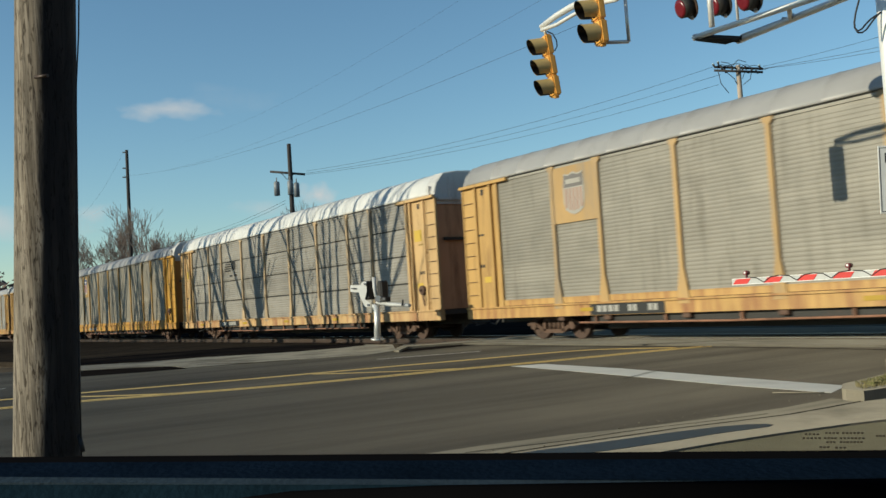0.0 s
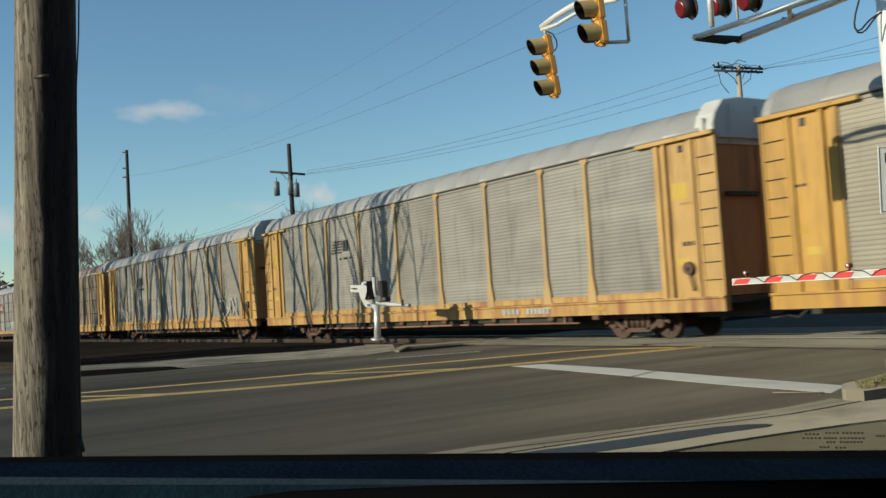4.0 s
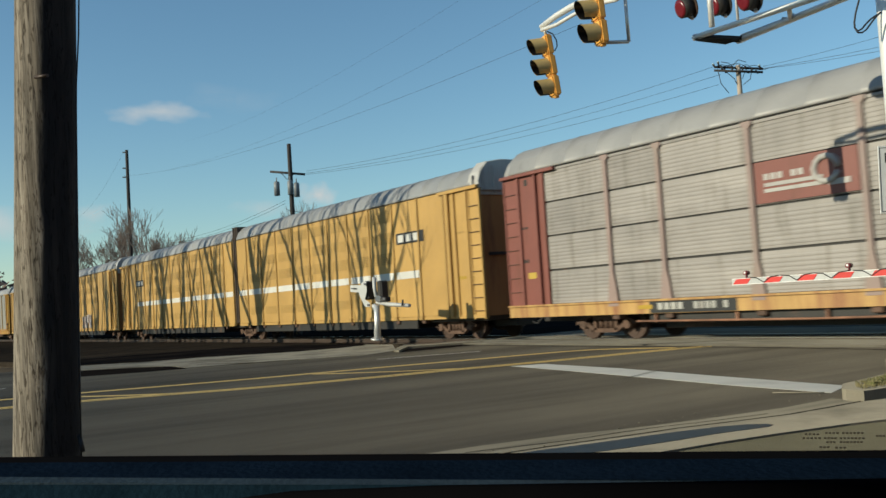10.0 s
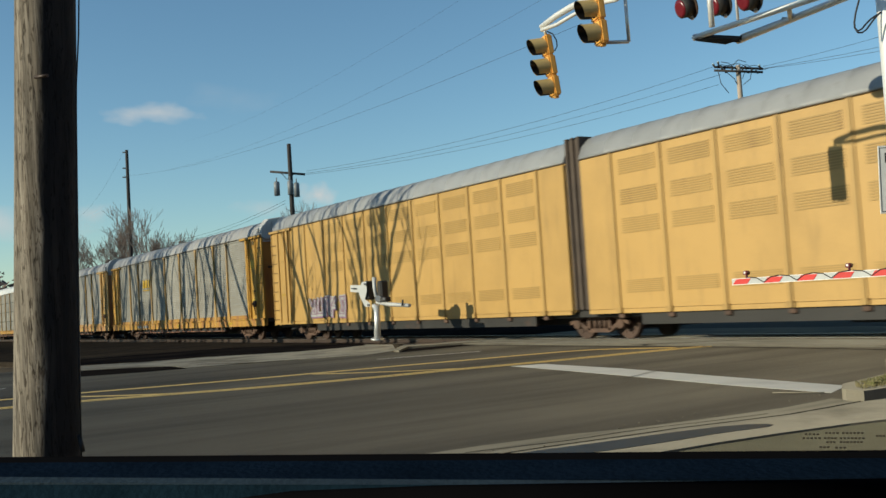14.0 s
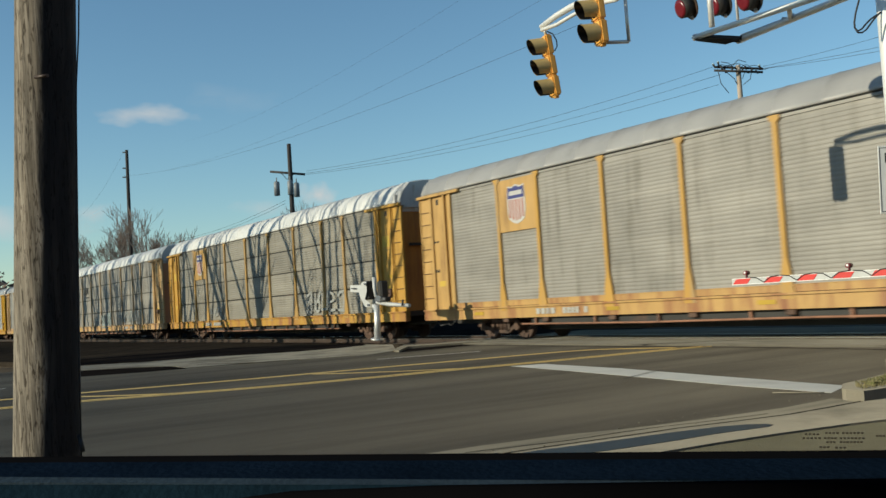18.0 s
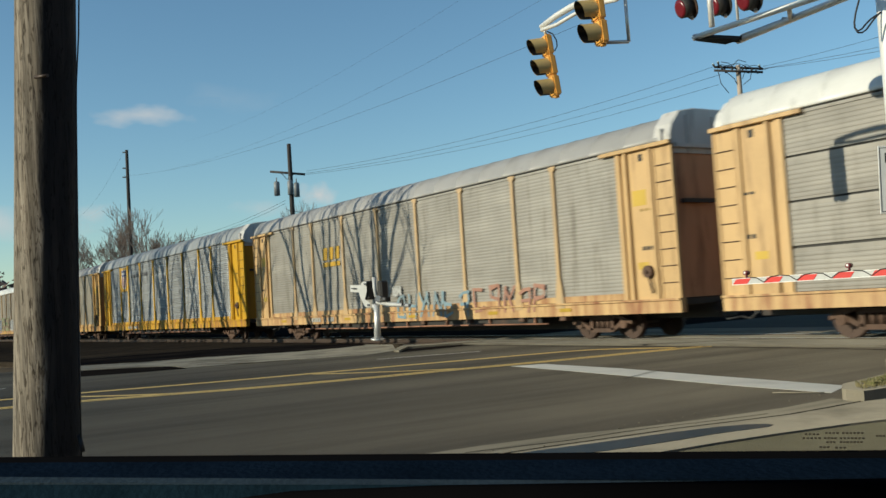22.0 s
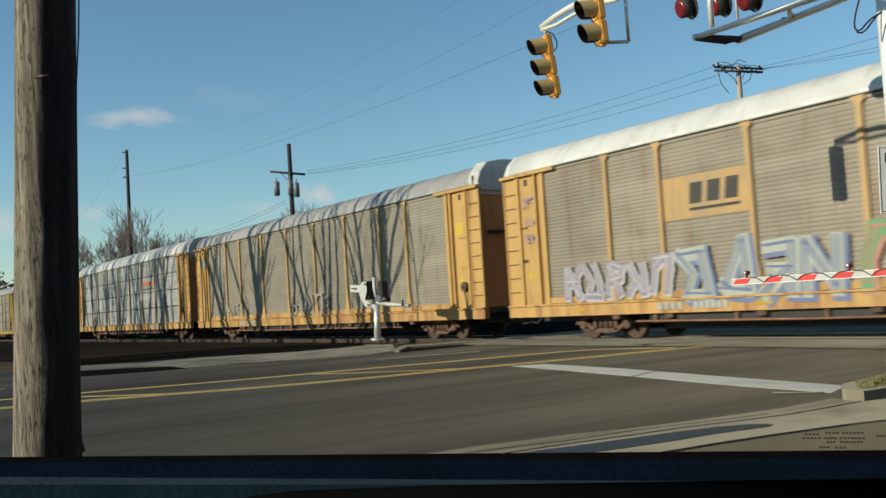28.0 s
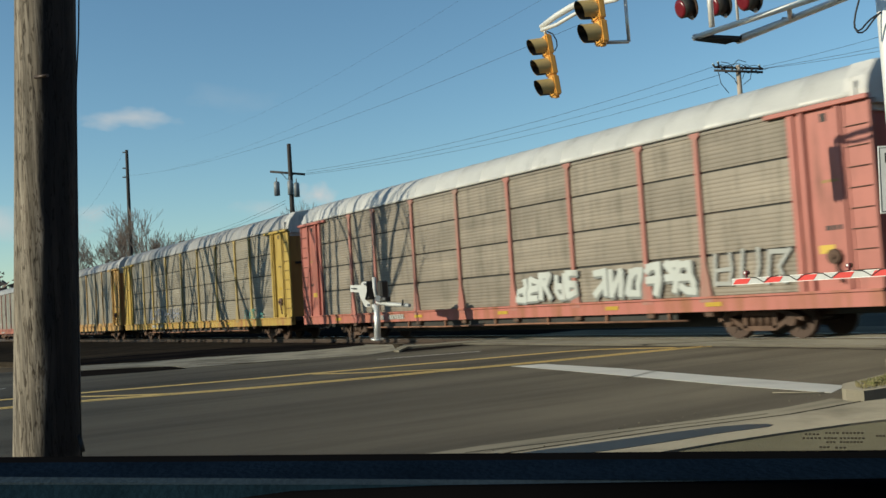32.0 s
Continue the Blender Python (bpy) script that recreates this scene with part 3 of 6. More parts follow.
def truck_parts(parent, x, wheelsets):
    def frame_mesh():
        bm = bmesh.new()
        for y in (-1.02, 1.02):
            extrude(bm, [(-1.2, 0.5), (-0.75, 0.66), (-0.45, 0.76), (0.45, 0.76), (0.75, 0.66), (1.2, 0.5), (1.2, 0.4), (0.72, 0.55), (0.42, 0.66), (-0.42, 0.66), (-0.72, 0.55), (-1.2, 0.4)], y - 0.08, y + 0.08, "y")
            extrude(bm, [(-0.8, 0.5), (-0.4, 0.3), (0.4, 0.3), (0.8, 0.5), (0.8, 0.38), (0.42, 0.19), (-0.42, 0.19), (-0.8, 0.38)], y - 0.07, y + 0.07, "y")
            for s in (-0.42, 0.42):
                box(bm, s - 0.06, s + 0.06, y - 0.07, y + 0.07, 0.25, 0.7)
            for s in (-0.2, 0, 0.2):
                tube(bm, [(s, y, 0.3), (s, y, 0.56)], 0.075, 8)
            box(bm, -0.33, 0.33, y - 0.1, y + 0.1, 0.54, 0.64)
            for s in (-0.89, 0.89):
                tube(bm, [(s, y - 0.12, 0.42), (s, y + 0.12, 0.42)], 0.13, 12)
        box(bm, -0.25, 0.25, -0.95, 0.95, 0.42, 0.7)
        return mesh_of("truck", bm, M["truck"])

    def wheel_mesh():
        bm = bmesh.new()
        tube(bm, [(0, -0.95, 0), (0, 0.95, 0)], 0.075, 10)
        for s in (-1, 1):
            tube(bm, [(0, s * 0.8, 0), (0, s * 0.68, 0)], [0.42, 0.42], 28)
            tube(bm, [(0, s * 0.69, 0), (0, s * 0.66, 0)], [0.45, 0.45], 28)
            tube(bm, [(0, s * 0.86, 0), (0, s * 0.79, 0)], [0.12, 0.16], 14)
            for k in range(6):
                a = k * math.tau / 6
                tube(bm, [(0.26 * math.cos(a), s * 0.812, 0.26 * math.sin(a)), (0.26 * math.cos(a), s * 0.79, 0.26 * math.sin(a))], 0.055, 8)
        return mesh_of("wheelset", bm, M["wheel"])
    t = part("truck", cached("truck", frame_mesh), None, parent, "rusty cast steel truck frame")
    t.location = (x, 0, 0)
    for s in (-1, 1):
        w = part("wheelset", cached("wheelset", wheel_mesh), None, t)
        w.location = (s * 0.89, 0, 0.42)
        wheelsets.append((s, w))


def bars(name, parent, x0, x1, z0, z1, n, material, y=NEAR - 0.09, seed=0, label=""):
    """Lettering too small to read: a row of upright plain bars."""
    rng = random.Random(seed)
    bm = bmesh.new()
    p = (x1 - x0) / n
    for i in range(n):
        if rng.random() < 0.12 and n > 5:
            continue
        box(bm, x0 + i * p, x0 + i * p + p * 0.72, y - 0.006, y + 0.004, z0, z1)
    return stuff(part(name, bm, material, parent, label))


def plate(name, parent, x0, x1, z0, z1, material, y=NEAR - 0.05, d=0.012, label=""):
    return part(name, boxes((x0, x1, y - d, y, z0, z1)), material, parent, label)


def flat(color, rough=0.55):
    return paint("paint_%d_%d_%d" % tuple(int(c * 99) for c in color), color, 0.12, rough)


def shield(parent, x, z, s, pale, wide=1.3):
    """A striped shield badge: plain shapes in its colours."""
    y = NEAR - 0.062
    blue, red, wht = (flat((0.05, 0.06, 0.24)), flat((0.55, 0.2, 0.16)), flat((0.72, 0.7, 0.66))) if not pale else (flat((0.07, 0.06, 0.06)), flat((0.8, 0.78, 0.74)), flat((0.82, 0.8, 0.76))) if pale == 2 else (flat((0.22, 0.2, 0.19)), flat((0.5, 0.3, 0.22)), flat((0.55, 0.52, 0.46)))
    out = [(-0.42, 0.3), (-0.38, 0.72), (-0.2, 0.66), (0, 0.75), (0.2, 0.66), (0.38, 0.72), (0.42, 0.3), (0.42, -0.25), (0.36, -0.55), (0.2, -0.68), (0, -0.75), (-0.2, -0.68), (-0.36, -0.55), (-0.42, -0.25)]
    bm = bmesh.new()
    extrude(bm, [(x + a * s * wide, z + b * s) for a, b in out], y - 0.008, y, "y")
    part("shield", bm, wht, parent, "white shield badge")
    bm = bmesh.new()
    extrude(bm, [(x + a * s * 0.93 * wide, z + b * s) for a, b in ((-0.42, 0.22), (-0.4, 0.66), (-0.2, 0.61), (0, 0.69), (0.2, 0.61), (0.4, 0.66), (0.42, 0.22))], y - 0.015, y - 0.008, "y")
    part("shield_band", bm, blue, parent, "dark blue band of the badge")
    part("shield_bar", boxes((x - 0.3 * s * wide, x + 0.3 * s * wide, y - 0.022, y - 0.014, z + 0.34 * s, z + 0.5 * s)), wht, parent)
    bm = bmesh.new()
    for i in range(5):
        a = x + (-0.34 + i * 0.15) * s * wide
        box(bm, a, a + 0.075 * s * wide, y - 0.015, y - 0.007, z + (-0.5 - 0.12 * math.sin(i * math.pi / 4)) * s, z + 0.18 * s)
    part("shield_stripes", bm, red, parent, "faded red stripes of the badge")


def graffiti(parent, x0, x1, z0, z1, colors, seed):
    """Illegible sprayed block shapes: a dark under-coat, a broad fill and thin lines over it."""
    H = z1 - z0
    n = max(2, round((x1 - x0) / (H * 0.72)))
    main = tuple(c * 0.95 for c in colors[0])
    under = colors[1] if len(colors) > 1 else tuple(c * 0.42 for c in main)
    uprights = ([(0, 0), (0.04, 1)], [(0.12, 0), (0, 0.5), (0.1, 1)], [(0, 1), (0.1, 0.62), (0, 0.3), (0.14, 0)])
    closings = ([(0.9, 0), (0.95, 1)], [(0.1, 1), (0.9, 0.84), (0.85, 0.55), (0.15, 0.45)], [(0.1, 0.5), (0.95, 0)], [(0.95, 1), (0.5, 0.5), (0.95, 0)], [(0, 0), (0.6, 0.04), (0.95, 0.2)], [(0.9, 0.95), (0.85, 0.3), (0.4, 0), (0, 0.05)])
    bridges = ([(0, 0.98), (0.9, 0.94)], [(0.05, 0.5), (0.8, 0.52)], [(0, 0.03), (0.9, 0.06)], [(0.05, 0.95), (0.9, 0.05)])
    worn = len(colors) == 1 and max(main) < 0.5
    layers = ([] if worn else [(under, 0.125, (0.05, -0.04))]) + [(main, 0.05 if worn else 0.095, (0, 0))] + ([(colors[1], 0.016, (0.02, 0.02)), (colors[min(2, len(colors) - 1)], 0.014, (-0.05, 0.03))] if len(colors) > 1 else [])
    for layer, (col, fat, shift) in enumerate(layers):
        rg = random.Random(seed)
        bm = bmesh.new()
        for i in range(n):
            w = (x1 - x0) / n
            slant, tall, sink = rg.uniform(-0.14, 0.2), rg.uniform(0.82, 1.0), rg.uniform(-0.04, 0.05)
            flip, turn = rg.random() < 0.6, rg.random() < 0.5
            strokes = [rg.choice(uprights), rg.choice(closings), rg.choice(bridges)] + ([rg.choice(bridges)] if rg.random() < 0.5 else [])
            for k, st in enumerate(strokes):
                pts = [Vector((x0 + w * (i + 0.14 + 0.7 * u) + (slant * v + shift[0]) * H + rg.uniform(-0.02, 0.02) * H, 0, z0 + H * (0.1 + 0.8 * v * tall + sink + shift[1]))) for u, v in ((1 - a if flip else a, 1 - b if turn else b) for a, b in st)]
                y = NEAR - 0.0815 - 0.004 * layer - (i * 5 + k) * 0.00012
                side = []
                for j, p in enumerate(pts):
                    d = (pts[min(j + 1, len(pts) - 1)] - pts[max(j - 1, 0)]).normalized()
                    if j in (0, len(pts) - 1):
                        p = p + d * (fat * H * 0.6 if j else -fat * H * 0.6)
                    q = Vector((-d.z, 0, d.x)) * fat * H * rg.uniform(0.85, 1.15)
                    side.append((bm.verts.new((p.x + q.x, y, p.z + q.z)), bm.verts.new((p.x - q.x, y, p.z - q.z))))
                for (a, b), (c, e) in zip(side, side[1:]):
                    bm.faces.new((a, b, e, c))
        stuff(part("graffiti", bm, flat(col, 0.6), parent, "sprayed graffiti"))


def rack_car(R, spec, wheelsets):
    """An enclosed two-truck car carrier. R: its front end at the clip's start."""
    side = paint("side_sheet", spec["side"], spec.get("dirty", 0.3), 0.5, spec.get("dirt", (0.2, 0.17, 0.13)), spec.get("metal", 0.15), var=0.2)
    end = paint("end_paint", spec["end"], spec.get("rusty", 0.3), 0.5)
    fade = spec.get("fade", 0.18)
    post = paint("post_paint", tuple(c * (1 - fade) + g * fade for c, g in zip(spec.get("post", spec["end"]), spec["side"])), 0.45, 0.5, (0.4, 0.34, 0.26))
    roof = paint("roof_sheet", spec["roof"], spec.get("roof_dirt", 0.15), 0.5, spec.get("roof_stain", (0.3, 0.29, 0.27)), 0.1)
    # end colour browned: rust, and painted shade of the gap between cars
    rusty = paint("door_rust_and_shade", tuple(c * k for c, k in zip(spec["end"], (0.95, 0.78, 0.9))), 0.4, 0.7, (0.22, 0.1, 0.05))
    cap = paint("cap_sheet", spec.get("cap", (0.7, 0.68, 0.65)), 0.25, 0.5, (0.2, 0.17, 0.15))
    sill = paint("sill_paint", spec.get("sill", spec["end"]), 0.62, 0.55, (0.4, 0.16, 0.07))
    car = thing("rail_car", pose(R - HALF, 1.6, 0), label=spec["label"], category="rail car", group="car carriers of the passing train")
    part("inner_shell", cached("shell", lambda: mesh_of("inner_shell", boxes((-HALF + 0.35, HALF - 0.35, NEAR + 0.05, 1.55, SILL1, EAVE)), M["black"])), None, car)
    part("roof", roof_mesh(HALF - 0.3, roof, "rack", 1.09 if (spec.get("seams") or spec.get("bold")) and spec["roof"] != RR else 0.96), None, car, spec.get("roof_label", "ribbed sheet metal roof"))
    part("eave_strip", cached(("eave", side.name), lambda: mesh_of("eave_strip", boxes((-EDGE, EDGE, NEAR - 0.03, NEAR + 0.05, EAVE - 0.11, EAVE - 0.045)), side)), None, car)
    part("side_sill", cached(("sill", sill.name), lambda: mesh_of("side_sill", boxes((-HALF, HALF, NEAR - 0.07, NEAR + 0.12, SILL0, SILL1), (-HALF, HALF, NEAR - 0.12, NEAR - 0.07, SILL1 - 0.05, SILL1)), sill)), None, car)
    part("far_sill", cached(("sill2", sill.name), lambda: mesh_of("far_sill", boxes((-HALF, HALF, 1.48, 1.67, SILL0, SILL1)), sill)), None, car)
    for nm, d in (("underframe", (-HALF + 0.1, HALF - 0.1, -1.4, 1.4, 0.86, 1.04)), ("centre_sill", (-8.4, 8.4, -0.45, 0.45, 0.26, 0.9)), ("draft_sill", (-HALF, -8.41, -0.35, 0.35, 0.5, 0.9)), ("draft_sill", (8.41, HALF, -0.35, 0.35, 0.5, 0.9)), ("air_tank", (-4, -2.4, -1.2, -0.5, 0.45, 0.9)), ("brake_cylinder", (1.2, 2.6, -1.1, -0.46, 0.42, 0.9)), ("valve_box", (4.6, 5.4, -1.2, -0.46, 0.5, 0.9)), ("lower_flange", (-7.9, 7.9, -1.5, -1.42, 0.44, 0.9)), ("lower_flange", (-7.9, 7.9, 1.42, 1.5, 0.4, 0.9))):
        part(nm, cached(("under", d), lambda nm=nm, d=d: mesh_of(nm, boxes(d, bevel=0.02), M["black"])), None, car)
    part("brake_pipe", cached("pipe", lambda: mesh_of("brake_pipe", tubes(([(-8.3, NEAR + 0.04, 0.5), (-3, NEAR + 0.04, 0.47), (2, NEAR + 0.04, 0.5), (8.3, NEAR + 0.04, 0.48)], 0.028), seg=7), M["pipe"])), None, car, "rusty brake pipe under the sill")
    for x in (-7.6, -5.0, -2.6, 0.3, 2.9, 5.4, 7.7):
        part("pipe_hanger", cached("hanger", lambda: mesh_of("pipe_hanger", boxes((-0.03, 0.03, NEAR + 0.01, NEAR + 0.07, 0.46, SILL0)), M["pipe"])), None, car).location.x = x
    part("far_side", cached(("far", side.name), lambda: mesh_of("far_side", boxes((-EDGE, EDGE, 1.55, 1.62, SILL1, EAVE)), side)), None, car)
    # cladding
    xs = (-EDGE, *POSTS, EDGE)
    for a, b in zip(xs, xs[1:]):
        if spec.get("seams"):
            for z in (1.06, 2.05, 3.03, 4.01):
                h = 0.93 if z < 4 else EAVE - 0.1 - z
                o = part("panel", ribbed(b - a - 0.03, h, side, False), None, car)
                o.location = ((a + b) / 2, NEAR, z)
        else:
            o = part("panel", ribbed(b - a - 0.03, EAVE - 1.16, side, spec.get("bold", False)), None, car)
            o.location = ((a + b) / 2, NEAR, 1.06)
    for x in POSTS:
        part("stake_foot", cached("foot", lambda: mesh_of("stake_foot", boxes((-0.13, 0.13, NEAR - 0.03, NEAR + 0.25, SILL0 - 0.13, SILL0 - 0.002), bevel=0.02), M["truck"])), None, car).location.x = x
        o = part("post", post_mesh(post), None, car)
        o.location = (x, NEAR, 1.05)
    if spec.get("bold"):
        for x in POSTS + (EDGE - 0.05,):
            bm = bmesh.new()
            for q in range(32):
                z = 1.11 + (q // 4) * 0.5 + (q % 4) * 0.1
                if z < 4.75:
                    box(bm, x - 0.2, x - 0.085, NEAR - 0.06, NEAR - 0.028, z + 0.012, z + 0.066)
            stuff(part("rib_cap", bm, flat((0.95, 0.95, 0.93)), car, "bright rib end caps"))
    if not spec.get("seams") or spec["roof"] == RR:
        part("base_rail", cached(("brail", sill.name), lambda: mesh_of("base_rail", boxes((-EDGE, EDGE, NEAR - 0.045, NEAR - 0.001, SILL1 + 0.012, SILL1 + 0.16), (-EDGE, EDGE, NEAR - 0.055, NEAR - 0.001, SILL1 + 0.161, SILL1 + 0.18)), sill)), None, car)
    if spec["roof"] == RR:
        pale = paint("eave_paint", (0.75, 0.72, 0.66), 0.2)
        part("eave_rail", boxes((-EDGE, EDGE, NEAR - 0.06, NEAR - 0.031, EAVE - 0.03, EAVE + 0.05)), pale, car, "pale eave rail")
        for i in range(8):
            part("eave_bracket", boxes((-10.05 + i * 2.87, -9.87 + i * 2.87, NEAR - 0.07, NEAR - 0.02, EAVE - 0.2, EAVE - 0.031)), pale, car)
        for d in ((-2.16, -2.08, 1.4, 2.3), (-2.16, -1.5, 1.3, 1.36), (-1.2, -1.1, 1.75, 2.0), (-1.2, -0.5, 1.5, 1.57), (2.0, 2.2, 1.25, 2.3), (1.8, 2.4, 2.32, 2.42)):
            plate("paint_mark", car, *d, flat((0.6, 0.57, 0.52)), NEAR - 0.022, 0.004)
    for x in (EDGE + 0.5, -EDGE - 1.05):
        if spec["seed"] % 2 == 0 and spec["end"] != SALMON:
            plate("placard", car, x, x + 0.5, 3.45, 3.85, flat((0.78, 0.53, 0.08)), NEAR - 0.012, 0.004, "yellow placard on the end panel")
        plate("placard", car, x + 0.05, x + 0.42, 1.82, 2.0, flat((0.78, 0.53, 0.08)), NEAR - 0.012, 0.004, "yellow placard on the end panel")
    # end sections, ladders, end doors, couplers
    for s in (-1, 1):
        for nm, lo, hi, y0, y1, top in (("end_panel", EDGE, HALF - 0.66, -0.01, 0.08, 0.1), ("end_post", EDGE, EDGE + 0.16, -0.07, -0.01, 0.12), ("end_post", EDGE + 0.34, EDGE + 0.42, -0.1, -0.01, 0.12), ("end_post", HALF - 0.8, HALF - 0.7, -0.07, -0.01, 0.12)):
            part(nm, cached((nm, s, lo, end.name), lambda s=s, lo=lo, hi=hi, y0=y0, y1=y1, top=top, nm=nm: mesh_of(nm, boxes((*sorted((s * lo, s * hi)), NEAR + y0, NEAR + y1, SILL1, EAVE - top)), end)), None, car)
        part("latch_hole", cached(("hole", s), lambda s=s: mesh_of("latch_hole", boxes((*sorted((s * (EDGE + 0.8), s * (EDGE + 0.95))), NEAR - 0.016, NEAR - 0.009, EAVE - 0.4, EAVE - 0.22)), M["black"])), None, car)
        part("door_header", cached(("head", s, end.name), lambda s=s: mesh_of("door_header", boxes((*sorted((s * (EDGE - 0.55), s * (HALF + 0.02))), NEAR - 0.14, NEAR, EAVE - 0.12, EAVE - 0.02), bevel=0.01), end)), None, car)
        part("end_door", cached(("door", s, rusty.name), lambda s=s: mesh_of("end_door", boxes((*sorted((s * (HALF - 0.2), s * (HALF - 0.1))), NEAR + 0.06, 1.54, SILL1, EAVE - 0.3)), rusty)), None, car)
        part("door_edge", cached(("dedge", s, end.name), lambda s=s: mesh_of("door_edge", boxes((*sorted((s * (HALF - 0.1), s * (HALF - 0.06))), -0.05, 0.05, SILL1, EAVE - 0.32)), rusty)), None, car)
        part("door_bar", cached(("dbar", s), lambda s=s: mesh_of("door_bar", boxes((*sorted((s * (HALF - 0.1), s * (HALF + 0.02))), -1.3, -0.2, 3.4, 3.5)), M["black"])), None, car)
        part("hose", cached(("hose", s), lambda s=s: mesh_of("hose", tubes(([(s * (HALF - 0.1), -0.35, 0.75), (s * (HALF + 0.3), -0.4, 0.45), (s * (HALF + 0.65), -0.3, 0.5)], 0.03), seg=6), M["wire"])), None, car, "black brake hose")

        def ladder_mesh(s=s):
            bm = bmesh.new()
            box(bm, *sorted((s * (HALF - 0.6), s * (HALF - 0.06))), NEAR - 0.008, NEAR + 0.06, SILL1, EAVE - 0.12)
            return mesh_of("ladder", bm, end)
        ladder = part("ladder", cached(("ladder", s, end.name), ladder_mesh), None, car, "steel corner ladder")
        for x in (HALF - 0.63, HALF - 0.03):
            part("ladder_rail", cached(("lrail", end.name), lambda: mesh_of("ladder_rail", boxes((-0.03, 0.03, NEAR - 0.035, NEAR + 0.06, SILL1 - 0.2, EAVE - 0.12)), end)), None, ladder).location.x = s * x
        for i in range(9):
            rung = part("rung", cached(("rung", s), lambda s=s: mesh_of("rung", tubes(([(s * (HALF - 0.6), NEAR - 0.04, 0), (s * (HALF - 0.06), NEAR - 0.04, 0)], 0.01), seg=6), M["truck"])), None, ladder)
            rung.location.z = 1.02 + i * 0.42
        if s > 0:
            part("roof_end", cached(("rend", cap.name), lambda: roof_end(1, cap)), None, car, "pale folded sheet metal hood over the end door")
        else:
            part("roof_tail", cached(("tail", roof.name), lambda: roof_tail(-1, roof)), None, car, "rounded sheet metal hood")
        part("coupler", cached(("coupler", s), lambda s=s: mesh_of("coupler", boxes((*sorted((s * (HALF - 0.2), s * (HALF + 0.5))), -0.1, 0.1, 0.7, 0.95), (*sorted((s * (HALF + 0.35), s * (HALF + 0.71))), -0.2, 0.2, 0.62, 1.0), bevel=0.03), M["truck"])), None, car, "rusty knuckle coupler")
        truck_parts(car, s * 10.06, wheelsets)
    part("brake_wheel", cached("brake", lambda: mesh_of("brake_wheel", tubes(([(12.6, NEAR - 0.13, 1.75), (12.6, NEAR - 0.03, 1.75)], 0.16), ([(12.6, NEAR - 0.2, 1.75), (12.6, NEAR - 0.02, 1.75)], 0.05), ([(12.75, NEAR - 0.1, 1.2), (12.62, NEAR - 0.12, 1.7)], 0.03)), M["truck"])), None, car, "rusty hand brake")
    # lettering plates on the sill
    k = spec["seed"]
    wht, dark = flat((0.6, 0.58, 0.53)), flat((0.03, 0.03, 0.03))
    yel = flat((0.62, 0.4, 0.03))
    px = spec.get("plate", -6.3)
    if spec.get("dark_plate"):
        plate("sill_plate", car, px - 1.4, px + 1.4, SILL0 + 0.01, SILL1 - 0.06, dark, NEAR - 0.07, label="black number plate on the sill")
    bars("number_bar", car, px - 1.1, px - 0.2, SILL0 + 0.09, SILL1 - 0.1, 4, wht, seed=k)
    bars("number_bar", car, px + 0.1, px + 1.2, SILL0 + 0.09, SILL1 - 0.1, 6, wht, seed=k + 1)
    for x in (-10.6, -8.1, -4.4, 0.6, 5.5, 9.0):
        if (k + int(x)) % 3:
            plate("reflector", car, x, x + 0.5, SILL0 + 0.12, SILL0 + 0.22, yel, NEAR - 0.072)
    for x in (EDGE + 0.75, -EDGE - 1.35):
        bars("stencil", car, x, x + 0.5, 3.3, 3.36, 3, dark if k % 2 else flat((0.45, 0.3, 0.08)), NEAR - 0.012, k)
        bars("stencil", car, x, x + 0.45, 2.3, 2.4, 3, dark if k % 3 else yel, NEAR - 0.012, k)
    # badge
    lg = spec.get("logo")
    if lg in ("shield", "shield_pale", "shield_white"):
        plate("badge_panel", car, -8.98, -7.15, 3.3, EAVE - 0.1, end if fade < 0.1 else post, NEAR - 0.045, label="painted panel behind the badge")
        shield(car, -8.06, 4.1, 0.92 if spec.get("bold") else 0.8, {"shield": 0, "shield_pale": 1, "shield_white": 2}[lg], 1.5 if spec.get("bold") else 1.3)
    elif lg == "bars":
        for i in range(5):
            plate("badge_bar", car, -6.75 + i * 0.07, -5.85 + i * 0.03, 3.5 + i * 0.11, 3.55 + i * 0.11, dark, NEAR - 0.026)
        bars("badge_block", car, -5.7, -5.15, 3.55, 3.98, 2, dark, NEAR - 0.026, k)
        bars("badge_bar", car, -6.0, -5.0, 3.22, 3.3, 6, dark, NEAR - 0.026, k)
    elif lg == "blocks":
        for i in range(3):
            x = -6.15 + i * 0.55
            bm = bmesh.new()
            y0, y1 = NEAR - 0.04, NEAR - 0.02
            extrude(bm, [(x, 3.3), (x + 0.38, 3.3), (x + 0.45, 3.8), (x + 0.07, 3.8)], y0, y1, "y")
            extrude(bm, [(x + 0.14, 3.5), (x + 0.4, 3.5), (x + 0.42, 3.6), (x + 0.15, 3.6)], y0 - 0.004, y0 + 0.004, "y")
            part("badge_block", bm, yel if spec.get("logo_col") is None else flat(spec["logo_col"]), car)
        plate("badge_bar", car, -6.15, -4.6, 3.02 if spec.get("logo_bold") else 3.13, 3.2, yel if spec.get("logo_col") is None else flat(spec["logo_col"]), NEAR - 0.026)
        if spec.get("logo_plate"):
            plate("badge_panel", car, -7.0, -4.38, 2.95, 4.0, post, NEAR - 0.016)
    elif lg == "red_panel":
        redm = end
